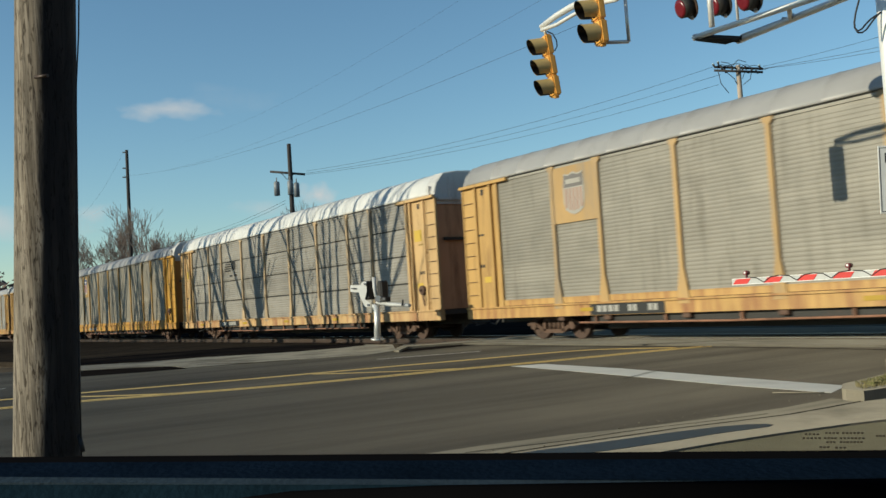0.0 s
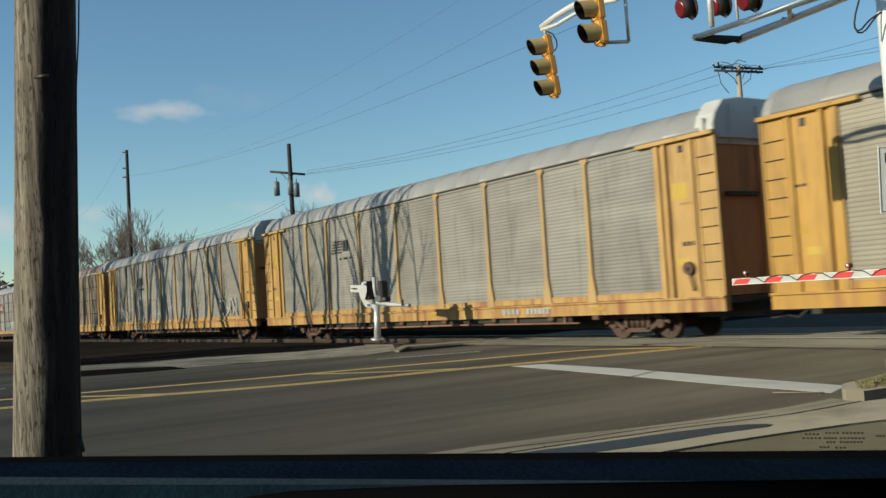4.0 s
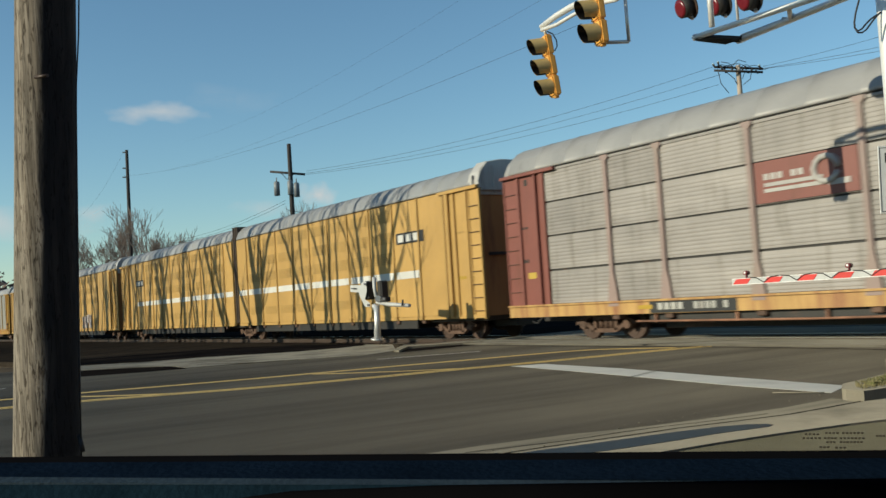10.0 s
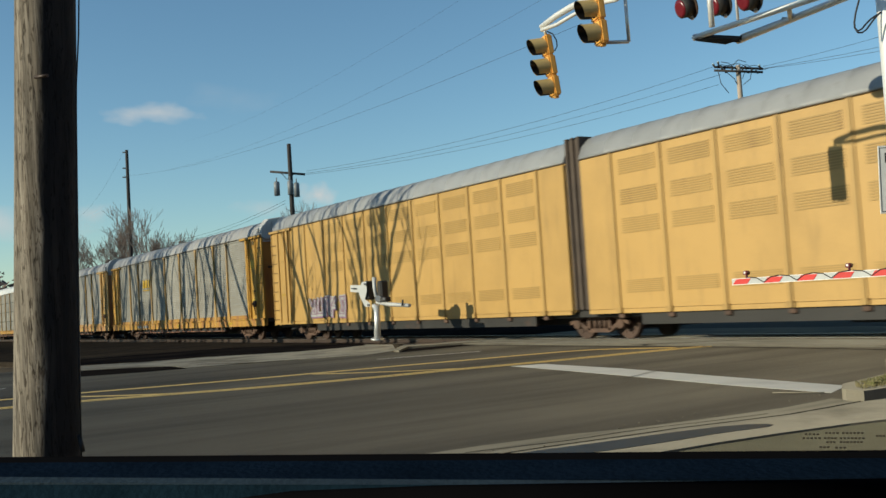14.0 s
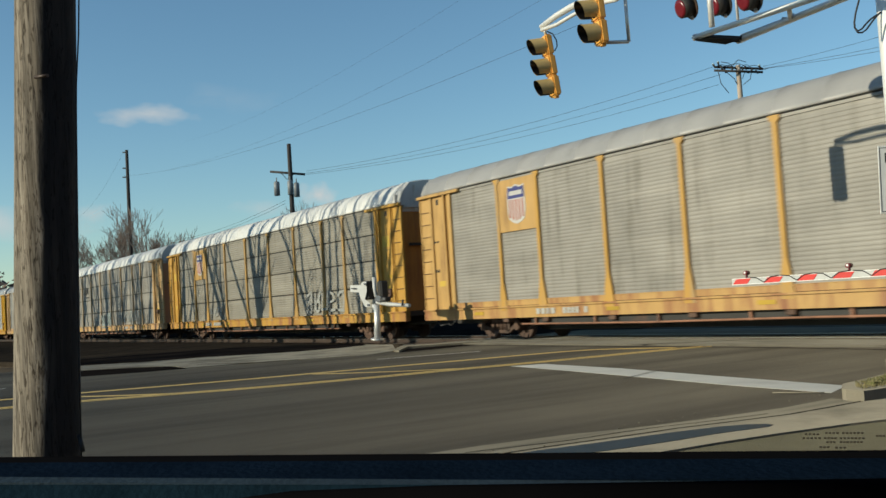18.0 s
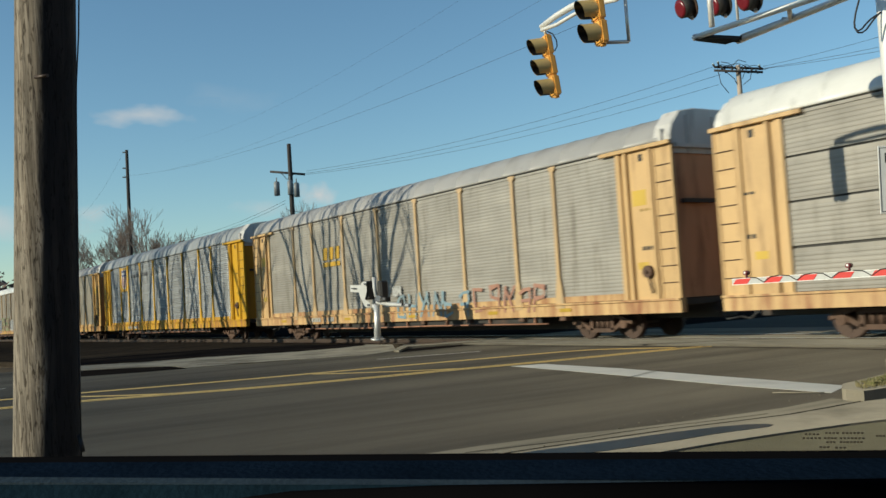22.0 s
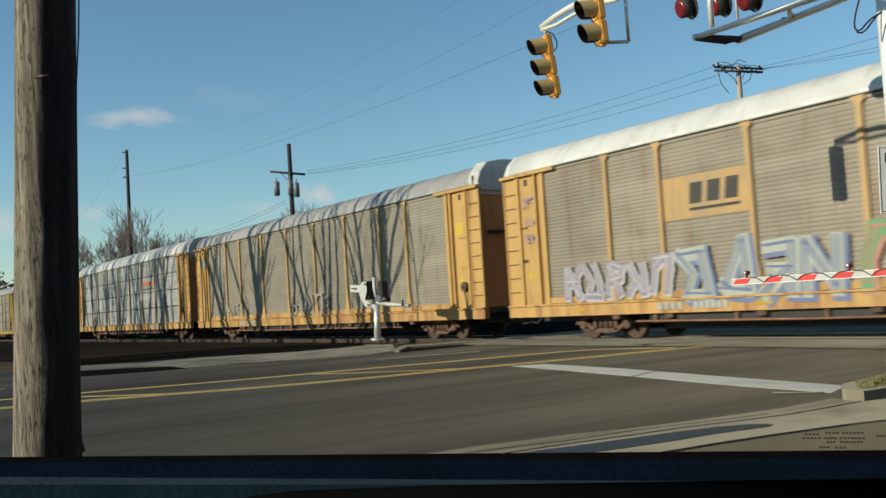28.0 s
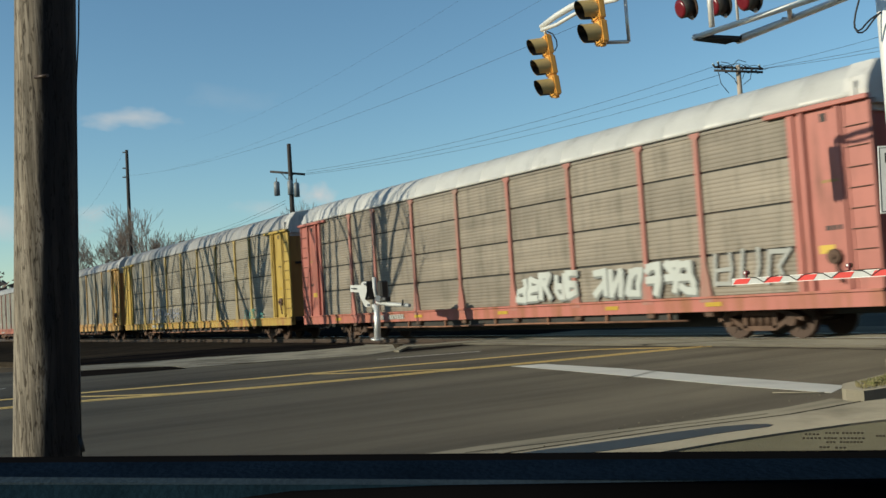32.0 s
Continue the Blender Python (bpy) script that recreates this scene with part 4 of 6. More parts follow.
        for a, b in ((-4.15, -1.54), (9.13, 11.62)):
            plate("badge_panel", car, a, b, 3.05, 3.98, redm, NEAR - 0.03, label="brown-red badge panel")
            m = b - 0.75
            bm = bmesh.new()
            tube(bm, [(m + 0.3 * math.cos(t * 0.5), NEAR - 0.05, 3.6 + 0.27 * math.sin(t * 0.5)) for t in range(13)], 0.07, 6)
            box(bm, m + 0.05, m + 0.55, NEAR - 0.06, NEAR - 0.045, 3.24, 3.36)
            part("badge_ring", bm, flat((0.6, 0.57, 0.53)), car, "white ring badge")
            for i in range(2):
                plate("badge_bar", car, a + 0.25, m - 0.1, 3.28 + i * 0.13, 3.36 + i * 0.13, flat((0.6, 0.57, 0.53)), NEAR - 0.045)
            bars("badge_bar", car, a + 0.25, m - 0.35, 3.56, 3.7, 7, flat((0.6, 0.57, 0.53)), NEAR - 0.045, k)
    elif lg == "orange":
        for i in range(3):
            plate("badge_bar", car, 4.5, 6.95, (3.2, 3.44, 3.56)[i], (3.27, 3.54, 3.68)[i], flat((0.75, 0.25, 0.1)) if i else flat((0.12, 0.12, 0.13)), NEAR - 0.026)
    if spec.get("words"):
        bars("badge_bar", car, -6.4, -4.5, 4.1, 4.3, 9, flat((0.2, 0.2, 0.21)), NEAR - 0.045, k)
        bars("badge_bar", car, -4.0, -2.4, 4.1, 4.3, 8, flat((0.2, 0.2, 0.21)), NEAR - 0.045, k + 2)
    if spec.get("disc"):
        bm = bmesh.new()
        tube(bm, [(-12.5, NEAR - 0.03, 4.1), (-12.5, NEAR - 0.01, 4.1)], 0.26, 20)
        part("badge_disc", bm, flat((0.25, 0.38, 0.5)), car, "faded blue round badge")
    for i, g in enumerate(spec.get("tags", ())):
        graffiti(car, *g[:4], g[4:], k * 7 + i)
    return car


def max_car(R, spec, wheelsets):
    """A yellow two-unit car carrier joined by a dark bellows over a shared truck."""
    H = 21.4
    yel = paint("yellow_side", (0.7, 0.428, 0.128), 0.22, 0.5, (0.42, 0.26, 0.09))
    rib = paint("yellow_post", (0.56, 0.35, 0.105), 0.2)
    # rust-brown that also paints the gap's shade on the end door
    worn = paint("door_rust_and_shade", (0.6, 0.29, 0.1), 0.4, 0.7, (0.22, 0.1, 0.05))
    cap = paint("cap_sheet", (0.6, 0.58, 0.55), 0.35, 0.5, (0.2, 0.17, 0.15))
    vent = paint("vent_sheet", (0.56, 0.355, 0.105), 0.15)
    roof = paint("roof_grey", (0.33, 0.33, 0.33), 0.2, 0.5, (0.22, 0.2, 0.19))
    wht, dark = flat((0.92, 0.9, 0.84)), flat((0.03, 0.03, 0.03))
    car = thing("articulated_rail_car", pose(R - H, 1.6, 0), label=spec["label"], category="rail car", group="car carriers of the passing train")
    z0, z1 = 0.78, EAVE

    def bellows():
        bm = bmesh.new()
        for i in range(5):
            x, w = -0.4 + i * 0.125, 0.0 if i % 2 else 0.05
            box(bm, x, x + 0.1, NEAR + 0.1 - w, 1.5 + w, 0.85, EAVE + 0.62 + w)
        return mesh_of("bellows", bm, M["bellows"])
    part("bellows", cached("bellows", bellows), None, car, "dark brown folded bellows between the units")
    for nm, d in (("underframe", (-H + 0.2, H - 0.2, -1.4, 1.4, 0.62, 0.9)), ("centre_sill", (-H, H, -0.4, 0.4, 0.4, 0.61)), ("air_tank", (-14, -12, -1.2, -0.41, 0.35, 0.61)), ("valve_box", (8, 9.5, -1.2, -0.41, 0.35, 0.61)), ("side_flange", (2.4, 16.8, 1.2, 1.3, 0.3, 0.61)), ("side_flange", (-16.8, -2.4, 1.2, 1.3, 0.3, 0.61))):
        part(nm, cached(("maxunder", d), lambda nm=nm, d=d: mesh_of(nm, boxes(d, bevel=0.02), M["black"])), None, car)
    for s in (-1, 1):
        edges = [(17.62 if s > 0 else 17.77) - 1.79 * k for k in range(10)]
        gap = 0.24 if s > 0 else 0.42
        bm = bmesh.new()
        box(bm, *sorted((s * gap, s * (H - 0.3))), NEAR + 0.06, 1.6, z0, z1)
        part("inner_shell", mesh_of("inner_shell", bm, yel), None, car)
        o = part("roof", roof_mesh((H - 0.35 - gap) / 2, roof, "max"), None, car, "grey ribbed sheet metal roof")
        o.location.x = s * (gap + H - 0.35) / 2
        for i, (a, b) in enumerate(zip([19.3] + edges, edges + [gap])):
            lo, hi = sorted((s * a, s * b))
            part("panel", cached(("maxpanel", round(hi - lo, 2)), lambda w=hi - lo: mesh_of("panel", boxes((-w / 2 + 0.03, w / 2 - 0.03, -0.02, 0.06, z0 + 0.06, z1 - 0.04)), yel)), None, car).location = ((lo + hi) / 2, NEAR, 0)
            if 1 < i < 10:
                if hi - lo > 1.5:
                    for zz, hh in ((4.35, 0.42), (3.55, 0.42), (2.8, 0.42), (1.25, 0.35)):
                        def vent_mesh(w=hi - lo, hh=hh):
                            bm = bmesh.new()
                            n = 7
                            for j in range(n):
                                box(bm, -w / 2 + 0.28, w / 2 - 0.2, -0.035, -0.018, hh * j / n, hh * (j + 0.62) / n)
                            return mesh_of("vent", bm, vent)
                        part("vent", cached(("vent", round(hi - lo, 2), hh), vent_mesh), None, car).location = ((lo + hi) / 2, NEAR, zz)
            if spec.get("stripe") and i > 0 and hi - lo > 1.0:
                part("stripe", cached(("stripe", round(hi - lo, 2)), lambda w=hi - lo: mesh_of("stripe", boxes((-w / 2 + 0.12, w / 2 - 0.1, -0.03, -0.018, 2.2, 2.46)), wht)), None, car, "white stripe").location = ((lo + hi) / 2, NEAR, 0)
        for x in edges + [19.3]:
            part("post", cached("maxpost", lambda: mesh_of("post", boxes((-0.04, 0.04, -0.06, 0.0, z0 - 0.04, z1 - 0.02), (-0.09, 0.09, -0.11, 0.0, z0 - 0.05, z0 + 0.08)), rib)), None, car).location = (s * x, NEAR, 0)
        part("side_beam", mesh_of("side_beam", boxes((*sorted((s * 2.2, s * (H - 4.3))), NEAR + 0.04, NEAR + 0.14, 0.42, z0 - 0.062)), M["black"]), None, car)
        for x in edges:
            part("stake_foot", cached("maxfoot", lambda: mesh_of("stake_foot", boxes((-0.1, 0.1, NEAR - 0.03, NEAR + 0.2, z0 - 0.19, z0 - 0.062), bevel=0.02), M["truck"])), None, car).location.x = s * x
        part("lower_rail", mesh_of("lower_rail", boxes((*sorted((s * (gap + 0.05), s * H)), NEAR - 0.04, NEAR + 0.1, z0 - 0.06, z0 + 0.05)), yel), None, car)
        part("end_panel", boxes((*sorted((s * (H - 2.2), s * (H - 0.62))), NEAR - 0.01, NEAR + 0.07, z0, z1 - 0.06)), yel, car)
        for x, w, d in ((H - 1.85, 0.2, 0.1), (H - 1.45, 0.08, 0.07), (H - 0.74, 0.1, 0.06)):
            part("end_post", boxes((*sorted((s * (x - w / 2), s * (x + w / 2))), NEAR - d, NEAR - 0.011, z0, z1 - 0.12)), yel, car)
        part("door_header", boxes((*sorted((s * (H - 2.3), s * H)), NEAR - 0.13, NEAR, z1 - 0.12, z1 - 0.02)), yel, car)
        door = part("end_door", boxes((*sorted((s * (H - 0.2), s * (H - 0.1))), NEAR + 0.06, 1.54, z0, z1 - 0.3)), worn, car, "rust-brown end door with the gap's shade painted in")
        part("door_bar", boxes((*sorted((s * (H - 0.1), s * (H - 0.02))), -1.3, 1.3, 2.7, 2.8)), M["black"], door)
        part("roof_end" if s > 0 else "roof_tail", roof_end(s, cap, H) if s > 0 else roof_tail(s, roof, H), None, car, "pale folded sheet metal hood over the end door" if s > 0 else "rounded sheet metal hood")
        bm = bmesh.new()
        box(bm, *sorted((s * (H - 0.58), s * (H - 0.06))), NEAR - 0.008, NEAR + 0.06, z0, z1 - 0.12)
        ladder = part("ladder", bm, yel, car, "yellow steel corner ladder")
        for x in (H - 0.61, H - 0.03):
            part("ladder_rail", cached("maxrail", lambda: mesh_of("ladder_rail", boxes((-0.03, 0.03, NEAR - 0.035, NEAR + 0.06, z0 - 0.1, z1 - 0.12)), yel)), None, ladder).location.x = s * x
        for i in range(9):
            part("rung", cached(("maxrung", s), lambda s=s: mesh_of("rung", tubes(([(s * (H - 0.58), NEAR - 0.055, 0), (s * (H - 0.06), NEAR - 0.055, 0)], 0.012), seg=6), M["truck"])), None, ladder).location.z = 0.95 + i * 0.42
        part("coupler", boxes((*sorted((s * (H - 0.2), s * (H + 0.5))), -0.1, 0.1, 0.7, 0.95), (*sorted((s * (H + 0.35), s * (H + 0.71))), -0.2, 0.2, 0.62, 1.0), bevel=0.03), M["truck"], car, "rusty knuckle coupler")
        truck_parts(car, s * (H - 2.6), wheelsets)
        bars("stencil", car, s * (H - 1.2) - 0.25, s * (H - 1.2) + 0.25, 3.5, 3.56, 3, rib, NEAR - 0.012, 3)
        bars("stencil", car, s * (H - 1.2) - 0.25, s * (H - 1.2) + 0.25, 2.0, 2.1, 3, flat((0.62, 0.4, 0.03)), NEAR - 0.012, 3)
        if spec.get("stripe"):
            plate("badge_panel", car, s * (H - 4.4) - 0.95, s * (H - 4.4) + 0.95, 3.45, 3.85, dark, NEAR - 0.024, label="black badge panel")
            bars("badge_block", car, s * (H - 4.4) - 0.8, s * (H - 4.4) + 0.8, 3.52, 3.78, 3, wht, NEAR - 0.038, 0)
    truck_parts(car, 0, wheelsets)
    for i, g in enumerate(spec.get("tags", ())):
        graffiti(car, *g[:4], g[4:], 90 + i)
    return car


TAN, GREY, LIGHT, SILVER, BROWN = (0.375, 0.332, 0.262), (0.388, 0.357, 0.297), (0.405, 0.376, 0.33), (0.47, 0.48, 0.49), (0.35, 0.28, 0.2)
PALE, GOLD, VIVID, PEACH, REDB, SALMON = (0.72, 0.44, 0.145), (0.69, 0.385, 0.065), (0.8, 0.45, 0.016), (0.8, 0.53, 0.245), (0.3, 0.1, 0.075), (0.58, 0.2, 0.16)
RW, RG, RR = (0.64, 0.63, 0.6), (0.31, 0.3, 0.29), (0.21, 0.125, 0.09)
WHT, BLK, CYAN, TEAL, VIOLET = (0.62, 0.62, 0.6), (0.09, 0.08, 0.08), (0.3, 0.5, 0.55), (0.1, 0.36, 0.33), (0.42, 0.34, 0.5)
SPECS = []


def consist(front, **spec):
    """One more car of the train, its front end at the clip's start."""
    SPECS.append((front, spec))


consist(0.75, side=GREY, end=PALE, roof=RG, logo="shield_pale", label="grey car carrier with orange-yellow ends and a faded badge", dark_plate=True)
consist(-28.20, side=LIGHT, end=PEACH, roof=RW, seams=1, logo="bars", fade=0.35, label="light grey seamed car carrier with a white roof and yellow ends", dark_plate=True)
consist(-56.80, side=TAN, end=GOLD, roof=RG, logo="shield", label="tan-grey car carrier with yellow ends and a striped shield", rusty=0.4)
consist(-85.40, side=LIGHT, end=PALE, roof=RG, logo="bars", label="grey car carrier with pale yellow ends", plate=6.0)
consist(-114.00, side=LIGHT, end=PALE, roof=RG, logo="bars", label="clean grey car carrier with pale yellow uprights", tags=[(8.6, 11.3, 1.2, 2.3, (0.5, 0.49, 0.46)), (-9.9, -8.2, 1.3, 2.1, (0.48, 0.48, 0.45)), (-11.5, -10.7, 1.25, 1.6, TEAL)])
consist(-142.60, side=BROWN, end=PALE, post=(0.74, 0.5, 0.2), fade=0.08, dirt=(0.3, 0.13, 0.07), roof=RR, seams=1, logo="shield_white", dirty=0.5, roof_dirt=0.45, roof_stain=(0.85, 0.82, 0.78), roof_label="rust-stained roof with pale patches", label="rust-brown car carrier with pale yellow ends and a stained roof", disc=1)
consist(-171.20, side=(0.45, 0.41, 0.375), end=REDB, fade=0.45, post=(0.4, 0.22, 0.18), sill=PALE, roof=RG, seams=1, logo="red_panel", label="grey seamed car carrier with brown-red ends and badges", dark_plate=True, tags=[(-0.6, 2.2, 0.85, 1.95, CYAN, WHT, BLK), (2.6, 5.4, 1.0, 2.1, (0.62, 0.6, 0.57))])
consist(-199.80, max=1, stripe=1, label="yellow two-unit car carrier with a white stripe")
consist(-243.80, max=1, label="yellow two-unit car carrier with graffiti and no stripe", tags=[(10.9, 13.8, 0.95, 2.0, WHT, (0.5, 0.36, 0.33)), (-17.5, -14.2, 0.95, 1.9, WHT, (0.35, 0.2, 0.3)), (-13.0, -11.5, 1.5, 2.1, (0.5, 0.36, 0.12))])
consist(-287.80, side=(0.43, 0.405, 0.35), end=GOLD, roof=RG, logo="blocks", label="tan-grey car carrier with yellow ends and a yellow badge")
consist(-316.40, side=LIGHT, end=PALE, post=GOLD, fade=0.05, roof=RG, logo="shield", label="clean grey car carrier with yellow uprights and a striped shield")
consist(-345.00, side=GREY, end=GOLD, roof=RW, seams=1, logo="shield", label="grey seamed car carrier with golden yellow ends and a white roof", tags=[(5.2, 9.0, 1.1, 2.2, (0.47, 0.47, 0.44)), (-6.7, -4.9, 1.2, 1.8, (0.42, 0.445, 0.45))])
consist(-373.60, side=LIGHT, end=PEACH, roof=RW, seams=1, logo="bars", fade=0.35, label="light grey seamed car carrier with peach-yellow ends and a white roof", plate=6.0, tags=[(-1.3, 1.4, 0.9, 2.0, (0.5, 0.58, 0.58), (0.25, 0.3, 0.3)), (4.0, 8.5, 1.2, 2.0, (0.42, 0.46, 0.45))])
consist(-402.20, side=(0.455, 0.425, 0.375), end=PEACH, roof=RG, logo="blocks", logo_bold=1, logo_col=(0.74, 0.44, 0.04), label="tan-grey car carrier with peach ends and bold yellow badge", tags=[(-0.3, 4.5, 0.72, 1.75, (0.3, 0.43, 0.5)), (-0.45, 0.2, 1.6, 2.05, WHT), (4.7, 8.5, 0.8, 1.8, (0.5, 0.26, 0.18))])
consist(-430.80, side=SILVER, end=VIVID, roof=(0.26, 0.27, 0.275), bold=1, fade=0.0, logo="shield", words=1, dirty=0.08, rusty=0.08, metal=0.35, label="bright silver ribbed car carrier with vivid yellow ends")
consist(-459.40, side=TAN, end=PALE, roof=RG, label="tan-grey car carrier with pale yellow ends", plate=5.0, logo="bars")
consist(-488.00, side=(0.375, 0.325, 0.255), end=PALE, roof=RW, dirty=0.4, dirt=(0.28, 0.15, 0.09), logo="blocks", logo_plate=1, logo_col=(0.05, 0.045, 0.04), label="brown-grey car carrier with a white roof and long bright graffiti", tags=[(-12.75, -12.05, 3.85, 4.25, (0.5, 0.36, 0.5)), (-12.6, -12.15, 3.35, 3.65, (0.5, 0.36, 0.5)), (-12.6, -11.95, 2.85, 3.2, (0.5, 0.36, 0.5)), (-11.0, -6.9, 1.1, 2.2, VIOLET, WHT), (-6.6, -2.0, 0.9, 2.5, (0.55, 0.57, 0.5), (0.2, 0.25, 0.45)), (-1.8, 3.0, 1.0, 2.6, (0.2, 0.42, 0.2), (0.55, 0.28, 0.22)), (3.5, 7.5, 1.0, 2.3, WHT, (0.3, 0.3, 0.33)), (8.0, 11.0, 1.0, 2.2, TEAL, WHT)])
consist(-516.60, side=TAN, end=PALE, roof=RG, disc=1, label="grey car carrier with pale yellow ends and a round blue badge", tags=[(-1.2, 2.9, 1.0, 2.1, (0.44, 0.395, 0.365)), (-9.5, -7.0, 1.2, 1.9, (0.42, 0.4, 0.36))])
consist(-545.20, side=(0.5, 0.5, 0.485), end=PALE, roof=(0.5, 0.49, 0.47), seams=1, dirty=0.1, fade=0.35, logo="orange", label="pale silver seamed car carrier with yellow ends", plate=7.0)
consist(-573.80, side=(0.37, 0.315, 0.25), end=SALMON, roof=(0.5, 0.49, 0.47), seams=1, dirty=0.45, label="brown-grey seamed car carrier with faded red ends", tags=[(1.5, 4.5, 1.12, 2.0, (0.72, 0.74, 0.7)), (5.0, 8.8, 1.12, 2.05, (0.72, 0.74, 0.7)), (9.2, 11.5, 1.2, 2.15, (0.5, 0.5, 0.47))])
consist(-602.40, side=TAN, end=(0.6, 0.42, 0.1), roof=RG, seams=1, label="tan seamed car carrier with yellow ends and teal graffiti", tags=[(8.0, 10.5, 0.95, 1.6, TEAL), (-8.0, -2.0, 1.2, 2.0, (0.3, 0.32, 0.4))])
consist(-631.00, side=TAN, end=PALE, roof=RG, label="tan-grey car carrier with pale yellow ends")
consist(-659.60, side=GREY, end=SALMON, roof=RG, label="grey car carrier with faded red ends")
WHEELSETS, TRAIN = [], []
for i, (R, spec) in enumerate(SPECS):
    spec["seed"] = i + 1
    TRAIN.append(max_car(R, spec, WHEELSETS) if spec.get("max") else rack_car(R, spec, WHEELSETS))

# ---- the near pole ----
def utility_pole(base, top, r0, r1, material, label, seg=16, flare=0.0):
    p = thing("utility_pole", Matrix.Translation(base), label=label, category="utility pole")
    bm = bmesh.new()
    d = Vector(top) - Vector(base)
    n = 24
    tube(bm, [d * (k / n) for k in range(n + 1)], [r0 + (r1 - r0) * k / n + flare * math.exp(-d.z * k / n / 0.8) for k in range(n + 1)], seg)
    part("shaft", bm, material, p)
    return p


pb, pt = away(85, 890, 4.75), away(80, -40, 4.75)
dirp = (pt - pb).normalized()
near_base = pb - dirp * ((pb.z + 0.06) / dirp.z)
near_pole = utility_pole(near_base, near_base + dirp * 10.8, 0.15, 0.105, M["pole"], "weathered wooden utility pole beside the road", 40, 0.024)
rel = lambda v: v - near_base
part("ground_wire", tubes(([rel(away(140, -60, 4.72)), rel(away(139, 60, 4.72)), rel(away(135, 150, 4.72)), rel(away(135, 380, 4.7)), rel(away(141, 700, 4.7)), rel(away(146, 860, 4.68))], 0.004), seg=6), M["wire"], near_pole, "thin ground wire stapled to the pole")
part("step_bolt", tubes(([rel(away(62, 137, 4.6)), rel(away(84, 134, 4.56))], 0.009), seg=6), M["rail"], near_pole, "rusty bolt")
part("bracket", tubes(([rel(away(140, 770, 4.7)), rel(away(147, 800, 4.68))], 0.011), seg=8), M["wire"], near_pole)


# ---- far poles and wires ----
def crossarm_pole():
    top = away(511, 255, 58)
    base = Vector((top.x, top.y, G))
    p = utility_pole(base, top, 0.17, 0.12, M["wood_far"], "dark wooden utility pole with a crossarm and three transformers")
    a, b = away(478, 304, 58) - base, away(540, 309, 58) - base
    part("crossarm", tubes(([a, b], 0.075), seg=6), M["wood_far"], p, "wooden crossarm")
    for x, y in ((490, 334), (514, 332), (525, 336)):
        c = away(x, y, 57.7) - base
        bm = tubes(([c + Vector((0, 0, -0.42)), c + Vector((0, 0, 0.36)), c + Vector((0, 0, 0.42))], [0.17, 0.17, 0.1]), ([c + Vector((0, 0, 0.4)), c + Vector((0, 0, 0.65))], 0.035), seg=14)
        part("transformer", bm, M["transformer"], p, "grey cylindrical transformer")
    for s in (0.3, 0.7):
        q = a.lerp(b, s)
        part("brace", tubes(([q, away(508, 318, 58) - base], 0.02), seg=5), M["wire"], p)
    return p


crossarm_pole()


def pin_pole():
    top = away(224, 266, 84)
    base = Vector((top.x - 0.2, top.y, G))
    p = utility_pole(base, top, 0.2, 0.13, M["wood_far"], "tall dark wooden pole with three insulator pins")
    for x, y in ((217, 270), (217, 298), (217, 314)):
        a = away(x, y, 84) - base
        part("insulator", tubes(([a, away(225, y, 84) - base], 0.06), seg=6), M["wire"], p)
    return p


pin_pole()


def trunk_pole():
    top = away(1306, 116, 45)
    base = Vector((top.x, top.y, G))
    p = utility_pole(base, top, 0.15, 0.11, M["wood_light"], "grey wooden pole with a crowded double crossarm")
    for dz, dd in ((0, 0), (6, -0.25)):
        a, b = away(1264, 119 + dz, 45 + dd) - base, away(1350, 122 + dz, 45 + dd) - base
        part("crossarm", tubes(([a, b], 0.055), seg=6), M["wood_far"], p)
    glass = surf("insulator_glass", (0.35, 0.45, 0.5), 0.25, var=0.2, bump=0.0, spec=0.7)
    rg = random.Random(4)
    for x in (1266, 1272, 1279, 1285, 1296, 1314, 1321, 1328, 1337, 1346):
        c = away(x, 121 + rg.uniform(-4, 9), 44.85) - base
        q = c + Vector((rg.uniform(-0.12, 0.12), rg.uniform(-0.1, 0.1), rg.choice((0.16, 0.2, -0.16))))
        pin = part("insulator", tubes(([c, q], [0.035, 0.05]), seg=8), M["wire"], p)
        if rg.random() < 0.65:
            part("insulator_cap", tubes(([q, q + Vector((0, 0, 0.06))], [0.065, 0.04]), seg=8), glass, pin, "blue-grey glass cap")
    for x0, x1, s in ((1266, 1290, -5), (1278, 1300, -4), (1312, 1330, -5), (1322, 1350, -4), (1285, 1325, -7), (1330, 1360, 4)):
        pts = [away(x0 + (x1 - x0) * i / 6, 119 + s * math.sin(i * math.pi / 6) + 2 * (i / 6), 44.8) - base for i in range(7)]
        part("jumper_wire", tubes((pts, 0.014), seg=5), M["wire"], p)
    for a, b, c in (((1270, 122), (1276, 148), (1290, 165)), ((1286, 128), (1300, 140), (1305, 150)), ((1330, 126), (1328, 140), (1316, 150)), ((1320, 110), (1306, 106), (1292, 122)), ((1276, 110), (1290, 112), (1300, 122)), ((1326, 130), (1318, 128), (1314, 140))):
        part("jumper_wire", tubes(([away(*q, 44.9) - base for q in (a, b, c)], 0.018), seg=5), M["wire"], p)
    return p


trunk_pole()


